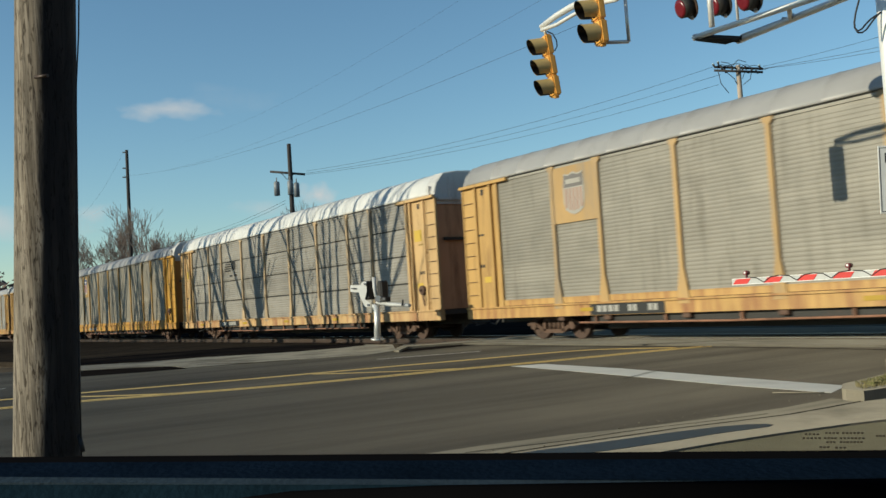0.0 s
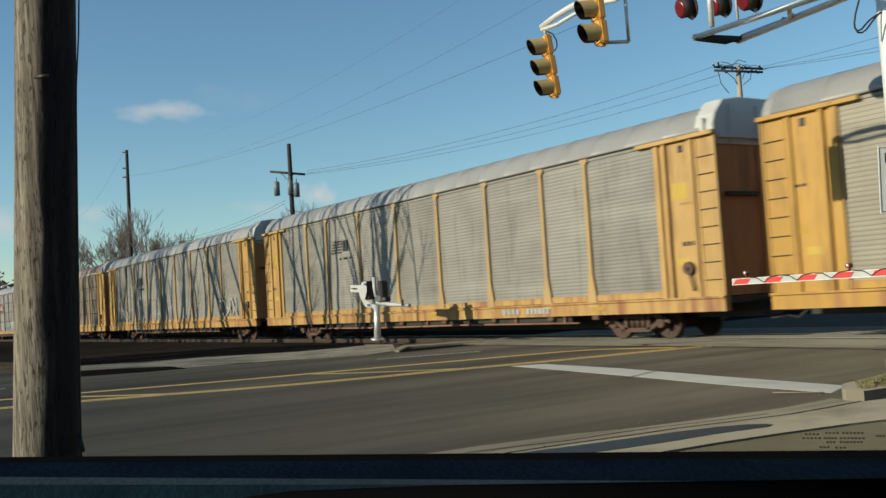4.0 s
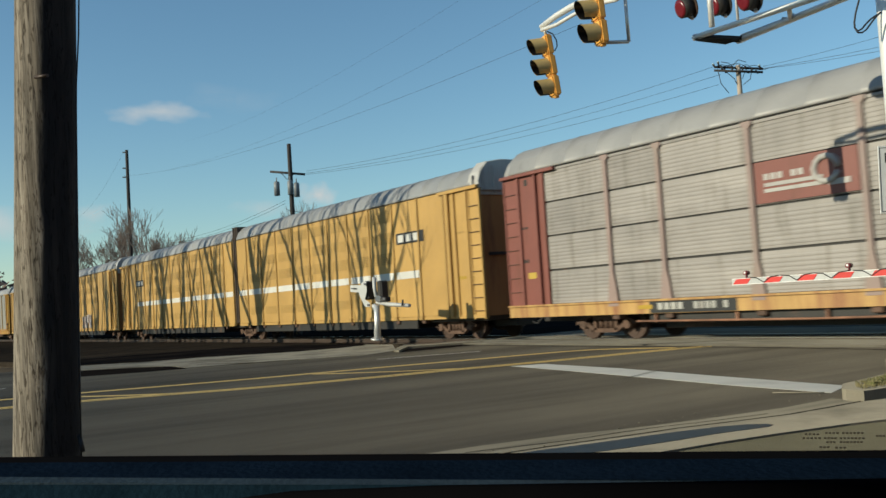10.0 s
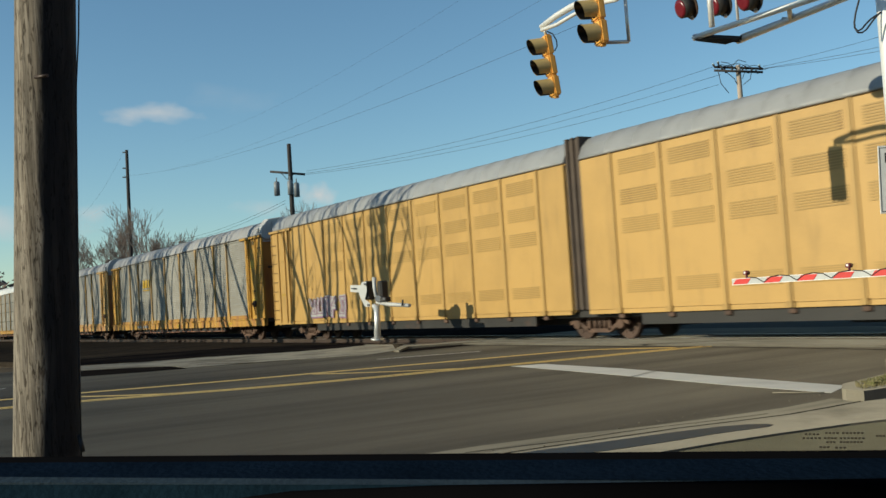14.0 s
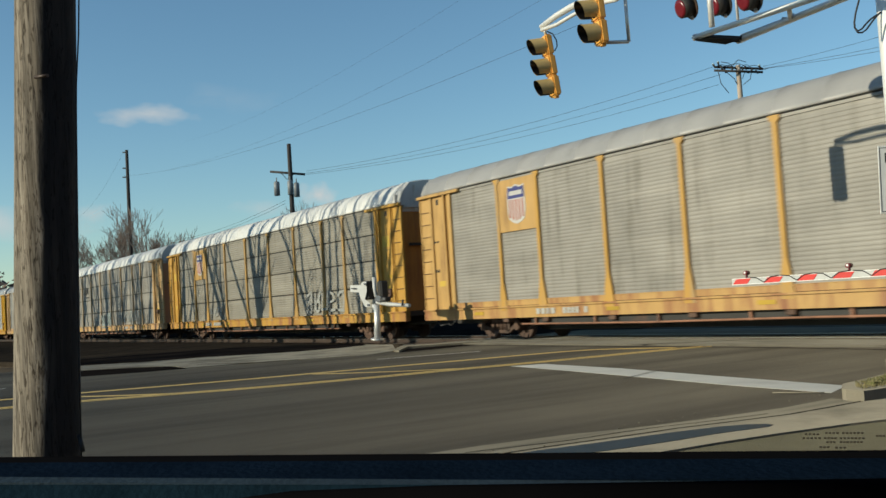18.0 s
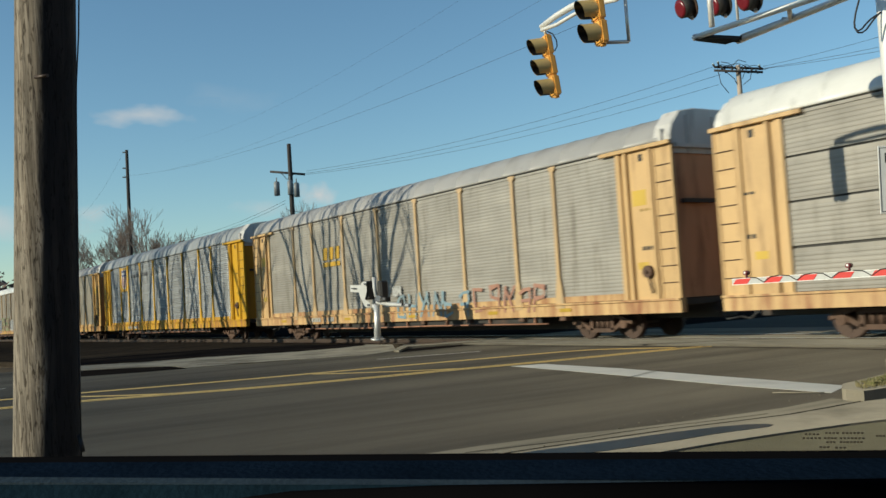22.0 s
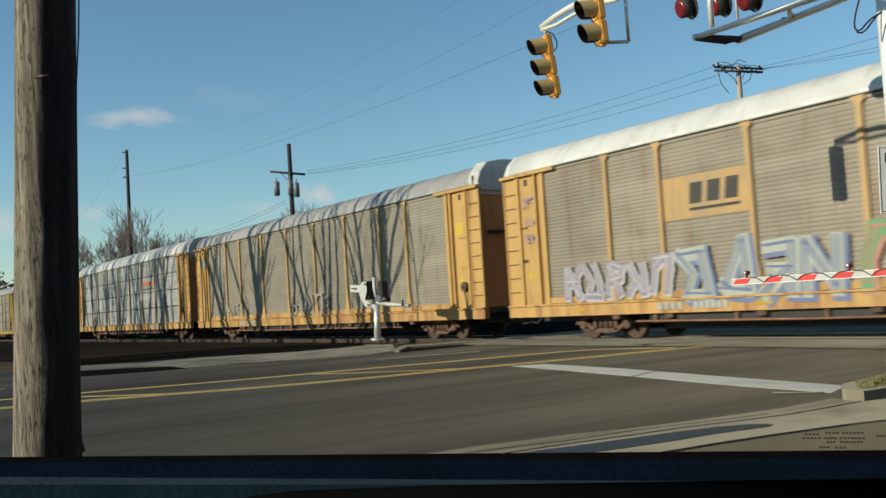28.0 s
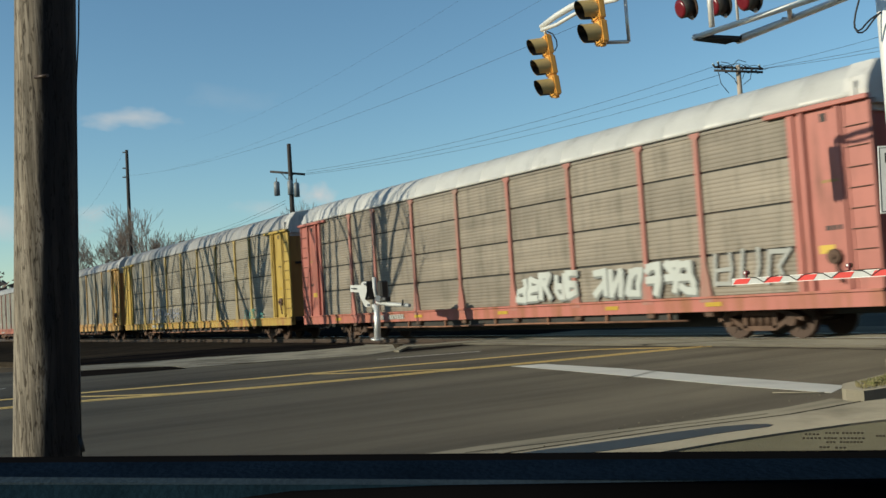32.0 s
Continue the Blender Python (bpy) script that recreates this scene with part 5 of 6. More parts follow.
def wire(a, b, sag, r=0.012, n=14):
    """A hanging cable between two places."""
    a, b = Vector(a), Vector(b)
    pts = [a.lerp(b, k / n) - Vector((0, 0, sag * 4 * (k / n) * (1 - k / n))) for k in range(n + 1)]
    tagged(new("overhead_wire", mesh_of("overhead_wire", tubes((pts, r), seg=5), M["wire"])), label="thin black overhead wire between the poles", category="wire", group="overhead wires")


for y0, (x1, y1) in ((303, (1264, 118)), (307, (1275, 132)), (309, (1272, 150))):
    wire(away(542, y0, 58), away(x1, y1, 45), 0.5, 0.008)
for x0, y0, x1, y1 in ((1350, 118, 1700, 22), (1346, 122, 1700, 50), (1350, 122, 1700, 62)):
    wire(away(x0, y0, 45), away(x1, y1, 36), 0.1, 0.008)
wire(away(505, 355, 58), away(285, 428, 86), 0.5, 0.009)
wire(away(505, 360, 58), away(285, 431, 86), 0.55, 0.009)
wire(away(220, 312, 84), away(1030, 42, 30), 0.9, 0.0055)
wire(away(300, 300, 70), away(1010, -30, 30), 0.8, 0.0035)
wire(away(330, 250, 70), away(830, -10, 32), 0.6, 0.0025)
wire(away(510, 372, 58), away(575, 372, 62), 0.15, 0.02)
wire(away(218, 270, 84), away(140, 385, 95), 0.6, 0.005)


# ---- traffic signals on their mast arm ----
def signal_head(name, top, face, label, tilt=0.0):
    """Three sections hung from the top, lenses with cut-away visors facing along `face`."""
    f = Vector(face).normalized()
    x = Vector((0, 0, 1)).cross(f).normalized()
    m = Matrix((x, f, Vector((0, 0, 1)))).transposed().to_4x4()
    m.translation = top
    h = thing(name, m @ pose(0, 0, 0, tilt, 0, 0), label=label, category="traffic signal", group="traffic signals over the road")
    for k in range(3):
        z = -0.2 - 0.385 * k
        body = part("housing", bevelled(boxes((-0.17, 0.17, -0.07, 0.06, z - 0.188, z + 0.188)), 0.025, 2), M["signal"], h, "yellow signal housing")
        for rr, nm, mt, lb in ((1.0, "visor", M["visor"], "dull yellow tunnel visor"), (0.94, "visor_lining", M["dark"], "black lining of the visor")):
            bm = bmesh.new()
            seg, rings = 24, []
            for y, r in ((0.05, 0.158), (0.31, 0.152)):
                rings.append([bm.verts.new((r * rr * math.cos(a * math.tau / seg), y - (0.003 if rr < 1 else 0) + (0.0 if y < 0.1 else 0.05 * math.sin(a * math.tau / seg)), z + r * rr * math.sin(a * math.tau / seg))) for a in range(seg) if not 17 <= a <= 19])
            A, B = rings
            for i in range(len(A)):
                if i != 16:
                    bm.faces.new((A[i], A[(i + 1) % len(A)], B[(i + 1) % len(A)], B[i])).smooth = True
            part(nm, bm, mt, body, lb)
        bm = bmesh.new()
        tube(bm, [(0, 0.05, z), (0, 0.075, z), (0, 0.095, z)], [0.15, 0.13, 0.05], 20)
        part("lens", bm, M["dark"], body, "unlit dark lens")
    part("hanger", tubes(([(0, -0.02, 0.0), (0, -0.02, 0.14)], 0.03)), M["galv"], h, "metal hanger")
    part("bottom_cap", tubes(([(0, -0.02, -1.15), (0, -0.02, -1.19)], 0.05)), M["signal"], h)
    return h


FACE = Vector((-0.32, -0.95, 0.0))
sig_a = signal_head("traffic_signal", away(964, 63, 18.35), FACE, "yellow three-light signal hanging from the tip of the arm", -6.5)
sig_b = signal_head("traffic_signal", away(1048, -46, 15.9), FACE, "yellow three-light signal with a side bracket", -4.0)


def signal_mast():
    tip = away(958, 48, 18.3)
    foot = Vector((-5.4, -7.6, 0.12))
    m = thing("signal_mast", Matrix.Translation(foot), label="silver signal mast with a long curved double arm", category="signal mast")
    pts = [tip, away(985, 28, 17.9), away(1012, 12, 17.5), away(1045, -2, 17.0), away(1090, -10, 16.4), Vector((-8.2, -7.4, 6.35)), Vector((-5.4, -7.6, 6.3))]
    part("arm", tubes(([p - foot for p in pts], [0.05, 0.055, 0.06, 0.065, 0.07, 0.09, 0.1]), seg=12), M["alu"], m, "curved aluminium mast arm")
    pts2 = [tip + Vector((0, 0, -0.06)), away(985, 44, 17.9), away(1012, 28, 17.5), away(1045, 10, 17.0), away(1090, 0, 16.4), Vector((-8.2, -7.4, 6.15)), Vector((-5.4, -7.6, 6.0))]
    part("arm_truss", tubes(([p - foot for p in pts2], 0.035), seg=10), M["alu"], m)
    part("column", tubes(([(0, 0, 0), (0, 0, 7.0)], [0.14, 0.1]), ([(0, 0, 0), (0, 0, 0.12)], 0.25), seg=16), M["alu"], m)
    a, b, c = away(1106, -6, 15.9), away(1113, 74, 15.9), away(1060, 76, 15.9)
    part("bracket", tubes(([a - foot, b - foot], 0.028), ([b - foot, c - foot], 0.03), seg=8), M["galv"], m, "steel side bracket")
    q = [away(x, y, 18.25) for x, y in ((968, 56), (978, 60), (985, 72), (986, 82), (982, 90), (977, 89), (974, 80), (973, 70))]
    part("cable_loop", tubes(([p - foot for p in q], 0.012), seg=6), M["wire"], m, "black cable loop")
    return m


signal_mast()


# ---- railway cantilever with flashers ----
def cantilever():
    Y = -4.4
    foot = Vector((-8.42, Y, 0.1))
    m = thing("crossing_cantilever", Matrix.Translation(foot), label="aluminium cantilever with red crossing flashers over the road", category="crossing signal")
    col = part("column", tubes(([(0.0, 0, 0), (0.0, 0, 7.4)], 0.16), ([(0, 0, 0), (0, 0, 0.3)], 0.26), seg=18), M["alu"], m)
    a0, a1 = away(1232, 66, 17.4) - foot, away(1500, -22, 14.2) - foot
    b0, b1 = away(1312, 70, 17.0) - foot, away(1560, -30, 13.9) - foot
    part("arm_tube", tubes(([a0, a1], 0.05), seg=12), M["alu"], m)
    part("arm_tube", tubes(([b0 + (b0 - b1) * 0.03, b1], 0.055), seg=12), M["alu"], m)
    part("cross_piece", tubes(([a0, b0], 0.05), seg=8), M["alu"], m)
    part("cross_piece", tubes(([a0.lerp(a1, 0.66), b0.lerp(b1, 0.4)], 0.04), seg=8), M["alu"], m)
    w0, w1 = away(1232, 70, 17.35) - foot, away(1312, 67, 16.9) - foot
    part("end_plate", tubes(([w0, away(1284, 76, 17.2) - foot, w1], 0.032), seg=6), M["black"], m, "dark end plate of the walkway")
    part("end_plate", tubes(([a0, b0], 0.06), seg=6), M["black"], m)
    part("clamp", tubes(([away(1385, 33, 15.9) - foot, away(1403, 33, 15.7) - foot, away(1404, 24, 15.7) - foot], 0.025), seg=6), M["galv"], m)
    for q, w in ((0, 0.06), (1, 0.06)):
        c = (a0, b0)[q]
        part("tube_cap", tubes(([c, c + ((a0 - a1) if q == 0 else (b0 - b1)).normalized() * 0.05], w), seg=12), M["white"], m, "white tube end cap")
    f = Vector((-0.3, -1.0, -0.3)).normalized()
    for x, y, d in ((1222, 11, 18.2), (1281, 6, 17.5), (1334, -4, 16.8), (1272, -70, 17.0), (1213, -60, 17.6)):
        c = away(x, y, d) - foot
        fl = part("flasher", tubes(([c, c + f * 0.02], 0.24), seg=28), M["black"], m, "black round flasher background")
        part("hood", tubes(([c + f * 0.02, c + f * 0.22], [0.19, 0.18]), seg=20), M["black"], fl, "black hood")
        part("lens", tubes(([c + f * 0.2, c + f * 0.235, c + f * 0.25], [0.165, 0.165, 0.12]), seg=20), M["red_lens"], fl, "dark red lens")
        part("bracket", tubes(([c - f * 0.02, c - f * 0.02 + Vector((0, 0, -0.26))], 0.03), seg=8), M["galv"], fl)
    for x, y, r in ((1260, 48, 0.05), (1306, 36, 0.025)):
        part("upright", tubes(([away(x, y, 17.0) - foot, away(x - 8, -60, 17.0) - foot], r), seg=8), M["alu"], m)
    part("channel", tubes(([away(1312, 64, 16.95) - foot, away(1400, 31, 15.8) - foot], 0.03), seg=6), M["galv"], m)
    q = [away(x, y, 14.4) for x, y in ((1526, -20), (1519, 5), (1514, 25), (1512, 40), (1513, 50), (1518, 55), (1525, 52), (1533, 42), (1541, 34), (1550, 28), (1560, 22))]
    part("cable_loop", tubes(([p - foot for p in q], 0.014), seg=6), M["wire"], m, "black hanging cable")
    q = [away(x, y, 14.3) for x, y in ((1514, 52), (1519, 58), (1526, 58), (1534, 52), (1541, 42), (1548, 33), (1558, 22))]
    part("cable_loop", tubes(([p - foot for p in q], 0.014), seg=6), M["wire"], m)
    return m


cantilever()


# ---- lowered gate arm in the near lane ----
def gate_near():
    Y = -4.9
    a = Vector((-11.3, Y, 1.345))
    b = Vector((-6.2, Y, 1.40))
    foot = Vector((-6.2, Y, 0.12))
    m = thing("crossing_gate", Matrix.Translation(foot), label="lowered crossing gate with red and white striped arm", category="crossing gate")
    d = (b - a)
    L = d.length
    d.normalize()
    bm = bmesh.new()
    A, B = a - foot, b - foot
    part("arm", boxes((A.x, B.x, -0.02, 0.02, A.z - 0.05, A.z + 0.055)), M["pale"], m, "white gate arm")
    for z in (A.z - 0.0495, A.z + 0.0475):
        part("edge_strip", boxes((A.x, B.x, -0.024, -0.0205, z, z + 0.008)), M["white"], m, "white edge strip")
    for i in range(8):
        x = A.x + 0.02 + i * 0.64
        bm = bmesh.new()
        extrude(bm, [(x, A.z - 0.041), (x + 0.3, A.z - 0.041), (x + 0.38, A.z + 0.047), (x + 0.08, A.z + 0.047)], -0.027, -0.0205, "y")
        part("stripe", bm, M["red"], m, "red reflective stripe")
    for x in (A.x + 0.3, A.x + 2.22, A.x + 4.2):
        lamp = part("arm_lamp", tubes(([(x, 0, A.z + 0.05), (x, 0, A.z + 0.11)], 0.02), ([(x, -0.045, A.z + 0.14), (x, 0.045, A.z + 0.14)], 0.038), seg=12), M["red_lens"], m, "small red arm lamp")
        part("lamp_lens", tubes(([(x, -0.05, A.z + 0.145), (x, -0.045, A.z + 0.145)], 0.018), seg=10), M["white"], lamp)
    for x in (A.x + 0.36, A.x + 1.0, A.x + 1.62, A.x + 2.3, A.x + 2.95):
        part("cable", tubes(([(x, -0.03, A.z + 0.065), (x + 0.16, -0.03, A.z + 0.05), (x + 0.3, -0.03, A.z - 0.03), (x + 0.44, -0.03, A.z + 0.05), (x + 0.6, -0.03, A.z + 0.065)], 0.008), seg=5), M["wire"], m)
    part("mast", tubes(([(0, 0.3, 0), (0, 0.3, 2.8)], 0.06), seg=12), M["alu"], m)
    part("mechanism", bevelled(boxes((-0.25, 0.25, 0.1, 0.6, 0.9, 1.5)), 0.03), M["galv"], m)
    return m


gate_near()


# ---- gate mechanism across the road ----
def gate_far():
    Y = -3.0
    def at(x, y, dy=0.0):
        d = FWD * FOCAL + RIGHT * (x - 784) - UP * (y - 441)
        return EYE + d * ((Y + dy - EYE.y) / d.y)
    base = at(667, 600)
    m = thing("crossing_gate_mechanism", Matrix.Translation(base), label="white crossing gate mechanism with counterweights across the road", category="crossing gate")
    g = lambda x, y, dy=0.0: at(x, y, dy) - base
    part("post", tubes(([g(668, 601), g(668, 575), g(667, 540)], [0.11, 0.1, 0.1]), ([g(668, 602), g(668, 599)], 0.21), seg=14), M["galv"], m, "grey steel post")
    bm = bmesh.new()
    pts = [(620, 505), (638, 505), (641, 499), (648, 499), (649, 515), (646, 530), (655, 537), (655, 544), (646, 543), (638, 528), (635, 518), (620, 517)]
    A, B = [bm.verts.new(g(x, y, -0.06)) for x, y in pts], [bm.verts.new(g(x, y, 0.06)) for x, y in pts]
    for i in range(len(pts)):
        bm.faces.new((A[i], A[(i + 1) % len(pts)], B[(i + 1) % len(pts)], B[i]))
    bm.faces.new(A)
    bm.faces.new(B[::-1])
    part("counterweight", bm, M["pale"], m, "white bent counterweight arm")
    part("weight_plate", tubes(([g(622, 511, -0.1), g(630, 511, -0.1)], 0.02), seg=6), M["wire"], m)
    part("upper_arm", tubes(([g(662, 491), g(663, 510), g(666, 526)], [0.07, 0.065, 0.06]), seg=8), M["pale"], m, "white upright arm stub")
    part("motor_case", bevelled(boxes((-0.13, 0.13, -0.14, 0.14, -0.3, 0.3)), 0.04), M["black"], m, "black mechanism case").location = g(654, 514, 0.14)
    part("motor_case", bevelled(boxes((-0.13, 0.15, -0.14, 0.14, -0.34, 0.3)), 0.05), M["black"], m, "black mechanism case").location = g(677, 514, 0.14)
    part("pivot", tubes(([g(669, 529, -0.16), g(669, 529, 0.1)], 0.1), seg=14), M["galv"], m, "steel pivot hub")
    for x, y in ((645, 503), (651, 540), (679, 529)):
        part("pivot_bolt", tubes(([g(x, y, -0.12), g(x, y, -0.05)], 0.035), seg=8), M["galv"], m)
    part("bracket", bevelled(boxes((-0.28, 0.1, -0.1, 0.1, -0.07, 0.07)), 0.02), M["black"], m).location = g(684, 530)
    part("arm_stub", tubes(([g(668, 535), g(690, 539), g(725, 541)], [0.07, 0.065, 0.055]), seg=8), M["pale"], m, "white gate arm stub")
    part("arm_end", tubes(([g(712, 541, -0.1), g(713, 531, -0.1)], 0.035), seg=6), M["black"], m)
    part("mast", tubes(([g(665, 548), g(662, 540)], 0.08), seg=10), M["pale"], m)
    return m


gate_far()


# ---- sign by the mast ----
def track_sign():
    a = away(1553, 259, 11.7)
    b = away(1567, 378, 11.7)
    foot = Vector((-6.55, -6.75, 0.12))
    m = thing("crossing_sign", Matrix.Translation(foot), label="white road sign with black border and lettering", category="sign")
    part("signpost", tubes(([(0, 0.05, 0), (0, 0.05, 3.0)], 0.03), seg=8), M["galv"], m)
    u = RIGHT.copy()
    tl = a - foot
    dn = (b - a)
    w, h = 0.62, dn.length
    dn.normalize()
    mat = Matrix((u, -FWD, -dn)).transposed().to_4x4()
    mat.translation = tl
    o = part("board", bevelled(boxes((0, w, -0.004, 0.004, -h, 0)), 0.002), M["white"], m)
    o.matrix_basis = mat
    bm = boxes((0.014, 0.022, 0.0045, 0.006, -h + 0.02, -0.02), (0.014, w - 0.014, 0.0045, 0.006, -0.028, -0.02), (0.014, w - 0.014, 0.0045, 0.006, -h + 0.02, -h + 0.028))
    o = part("border", bm, M["wire"], m)
    o.matrix_basis = mat
    cu = bpy.data.curves.new("letter", "FONT")
    cu.body, cu.size, cu.extrude = "D", 0.17, 0.001
    tmp = new("letter_src", cu)
    me = bpy.data.meshes.new_from_object(tmp.evaluated_get(bpy.context.evaluated_depsgraph_get()))
    bpy.data.objects.remove(tmp)
    me.materials.clear()
    me.materials.append(M["wire"])
    o = new("letter", me)
    o.parent = m
    o.matrix_basis = mat @ Matrix.Translation((0.05, 0.007, -0.2)) @ Matrix.Rotation(radians(90), 4, "X") @ Matrix.Diagonal((1, 1, 1, 1))
    return m


track_sign()


# ---- bare trees ----
def bare_tree(name, base, height, spread, seed, label, trunk=0.16, depth=5, lean=(0, 0), forks=3, twig=0.012, start=0.22, stems=1, taper=0.45, wood="bark"):
    """Tapered trunk with limbs that fork into thin bare twigs."""
    rng = random.Random(seed)
    verts, faces = [], []

    def limb(p, d, length, r, level):
        n = 4 if level < 3 else 3
        seg = 7 if level < 2 else (5 if level < 4 else 3)
        pts, rad = [p.copy()], [r]
        q = p.copy()
        for i in range(n):
            d = (d + Vector((rng.gauss(0, 0.09), rng.gauss(0, 0.09), rng.gauss(0.03, 0.06)))).normalized()
            q = q + d * length / n
            pts.append(q.copy())
            rad.append(max(twig, r * (1 - taper * (i + 1) / n)))
        k0 = len(verts)
        a = d.orthogonal().normalized()
        c = d.cross(a)
        for pp, rr in zip(pts, rad):
            for j in range(seg):
                verts.append(pp + (a * math.cos(j * math.tau / seg) + c * math.sin(j * math.tau / seg)) * rr)
        for i in range(n):
            for j in range(seg):
                faces.append((k0 + i * seg + j, k0 + i * seg + (j + 1) % seg, k0 + (i + 1) * seg + (j + 1) % seg, k0 + (i + 1) * seg + j))
        if level >= depth:
            return
        for i in range(forks + (1 if level in (1, 2) else 0)):
            t = 1.0 if i == 0 else rng.uniform(0.35, 0.95)
            k = min(n - 1, int(t * n))
            s = pts[k].lerp(pts[k + 1], t * n - k) if t < 1 else pts[-1]
            ang = spread * rng.uniform(0.5, 1.2) * (0.5 if i == 0 else 1)
            side = d.orthogonal().normalized()
            side.rotate(Matrix.Rotation(rng.uniform(0, math.tau), 3, d))
            nd = (d * math.cos(ang) + side * math.sin(ang) + Vector((0, 0, 0.18))).normalized()
            limb(s, nd, length * rng.uniform(0.55, 0.8), max(twig, rad[-1] * (rng.uniform(0.75, 0.95) if i == 0 else rng.uniform(0.4, 0.7))), level + 1)
    t = thing(name, Matrix.Translation(base), label=label, category="tree")
    d0 = Vector((lean[0], lean[1], 1)).normalized()
    for k in range(stems):
        a = rng.uniform(0, math.tau)
        d = (d0 + Vector((math.cos(a), math.sin(a), 0)) * (0.0 if stems == 1 else rng.uniform(0.04, 0.13))).normalized()
        limb(Vector((math.cos(a) * 0.25 * (stems > 1), math.sin(a) * 0.25 * (stems > 1), -0.1)), d, height * start * (1 if k == 0 else rng.uniform(0.75, 1)), trunk * (1 if k == 0 else rng.uniform(0.6, 0.9)), 0)
    half = len(verts)
    me = bpy.data.meshes.new("trunk_and_branches")
    zmax = max(v.z for v in verts)
    s = height / zmax
    me.from_pydata([(v.x * s, v.y * s, v.z * s) for v in verts], [], faces)
    me.materials.append(M[wood])
    me.polygons.foreach_set("use_smooth", [True] * len(me.polygons))
    part("crown", me, None, t)
    return t


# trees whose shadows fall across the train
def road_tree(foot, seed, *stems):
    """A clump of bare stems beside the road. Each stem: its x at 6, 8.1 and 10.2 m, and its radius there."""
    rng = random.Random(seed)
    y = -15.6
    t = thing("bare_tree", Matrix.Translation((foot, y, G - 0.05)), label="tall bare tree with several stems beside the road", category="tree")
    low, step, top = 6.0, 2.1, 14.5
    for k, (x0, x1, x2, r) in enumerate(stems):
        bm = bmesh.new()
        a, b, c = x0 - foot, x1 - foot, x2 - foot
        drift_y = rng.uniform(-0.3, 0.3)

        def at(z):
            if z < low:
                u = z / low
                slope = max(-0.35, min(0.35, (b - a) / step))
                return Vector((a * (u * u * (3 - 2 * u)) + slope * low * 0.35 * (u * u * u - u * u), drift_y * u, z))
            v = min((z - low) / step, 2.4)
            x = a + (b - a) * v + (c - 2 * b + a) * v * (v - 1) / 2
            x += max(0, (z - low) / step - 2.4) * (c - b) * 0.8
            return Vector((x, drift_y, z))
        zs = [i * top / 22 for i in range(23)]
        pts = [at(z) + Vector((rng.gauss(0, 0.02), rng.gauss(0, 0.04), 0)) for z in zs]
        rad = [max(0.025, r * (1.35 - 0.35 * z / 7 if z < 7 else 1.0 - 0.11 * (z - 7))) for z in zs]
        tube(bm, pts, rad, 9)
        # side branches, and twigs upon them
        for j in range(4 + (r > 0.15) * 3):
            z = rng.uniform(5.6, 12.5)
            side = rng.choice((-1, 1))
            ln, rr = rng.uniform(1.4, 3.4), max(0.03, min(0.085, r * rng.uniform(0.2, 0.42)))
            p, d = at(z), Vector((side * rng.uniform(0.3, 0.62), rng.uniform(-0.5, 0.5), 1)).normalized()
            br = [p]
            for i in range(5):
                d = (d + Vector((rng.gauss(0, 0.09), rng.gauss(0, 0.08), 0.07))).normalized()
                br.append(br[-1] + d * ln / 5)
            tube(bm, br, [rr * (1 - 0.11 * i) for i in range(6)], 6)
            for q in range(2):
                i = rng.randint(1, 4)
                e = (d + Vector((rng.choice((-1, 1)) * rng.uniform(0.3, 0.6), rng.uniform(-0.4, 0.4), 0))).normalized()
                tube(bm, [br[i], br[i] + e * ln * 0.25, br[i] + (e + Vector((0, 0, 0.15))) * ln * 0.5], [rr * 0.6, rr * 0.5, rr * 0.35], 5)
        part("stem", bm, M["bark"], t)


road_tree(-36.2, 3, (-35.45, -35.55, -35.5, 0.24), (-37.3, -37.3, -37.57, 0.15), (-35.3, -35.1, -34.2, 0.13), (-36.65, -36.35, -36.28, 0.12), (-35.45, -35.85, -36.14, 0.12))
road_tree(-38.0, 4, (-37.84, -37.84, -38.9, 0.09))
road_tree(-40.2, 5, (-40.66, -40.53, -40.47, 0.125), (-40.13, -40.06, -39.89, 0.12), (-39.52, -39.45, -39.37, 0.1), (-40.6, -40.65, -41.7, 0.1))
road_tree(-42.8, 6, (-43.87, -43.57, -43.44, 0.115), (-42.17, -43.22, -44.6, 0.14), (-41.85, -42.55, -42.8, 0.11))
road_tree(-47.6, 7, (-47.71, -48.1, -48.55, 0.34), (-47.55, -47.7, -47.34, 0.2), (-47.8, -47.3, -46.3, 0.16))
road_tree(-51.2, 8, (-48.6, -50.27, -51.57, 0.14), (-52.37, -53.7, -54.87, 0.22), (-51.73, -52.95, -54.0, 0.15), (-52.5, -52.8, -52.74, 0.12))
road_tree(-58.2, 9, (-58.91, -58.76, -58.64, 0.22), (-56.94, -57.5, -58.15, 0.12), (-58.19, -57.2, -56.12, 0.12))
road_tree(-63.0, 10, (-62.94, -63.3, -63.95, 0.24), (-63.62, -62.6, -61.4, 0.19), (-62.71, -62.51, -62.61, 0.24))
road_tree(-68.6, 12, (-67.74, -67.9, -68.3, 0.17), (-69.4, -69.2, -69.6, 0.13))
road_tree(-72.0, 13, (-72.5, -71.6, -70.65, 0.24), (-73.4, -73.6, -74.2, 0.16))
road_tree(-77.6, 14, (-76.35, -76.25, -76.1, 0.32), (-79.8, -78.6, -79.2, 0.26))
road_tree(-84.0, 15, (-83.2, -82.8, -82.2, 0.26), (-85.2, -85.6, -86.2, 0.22))
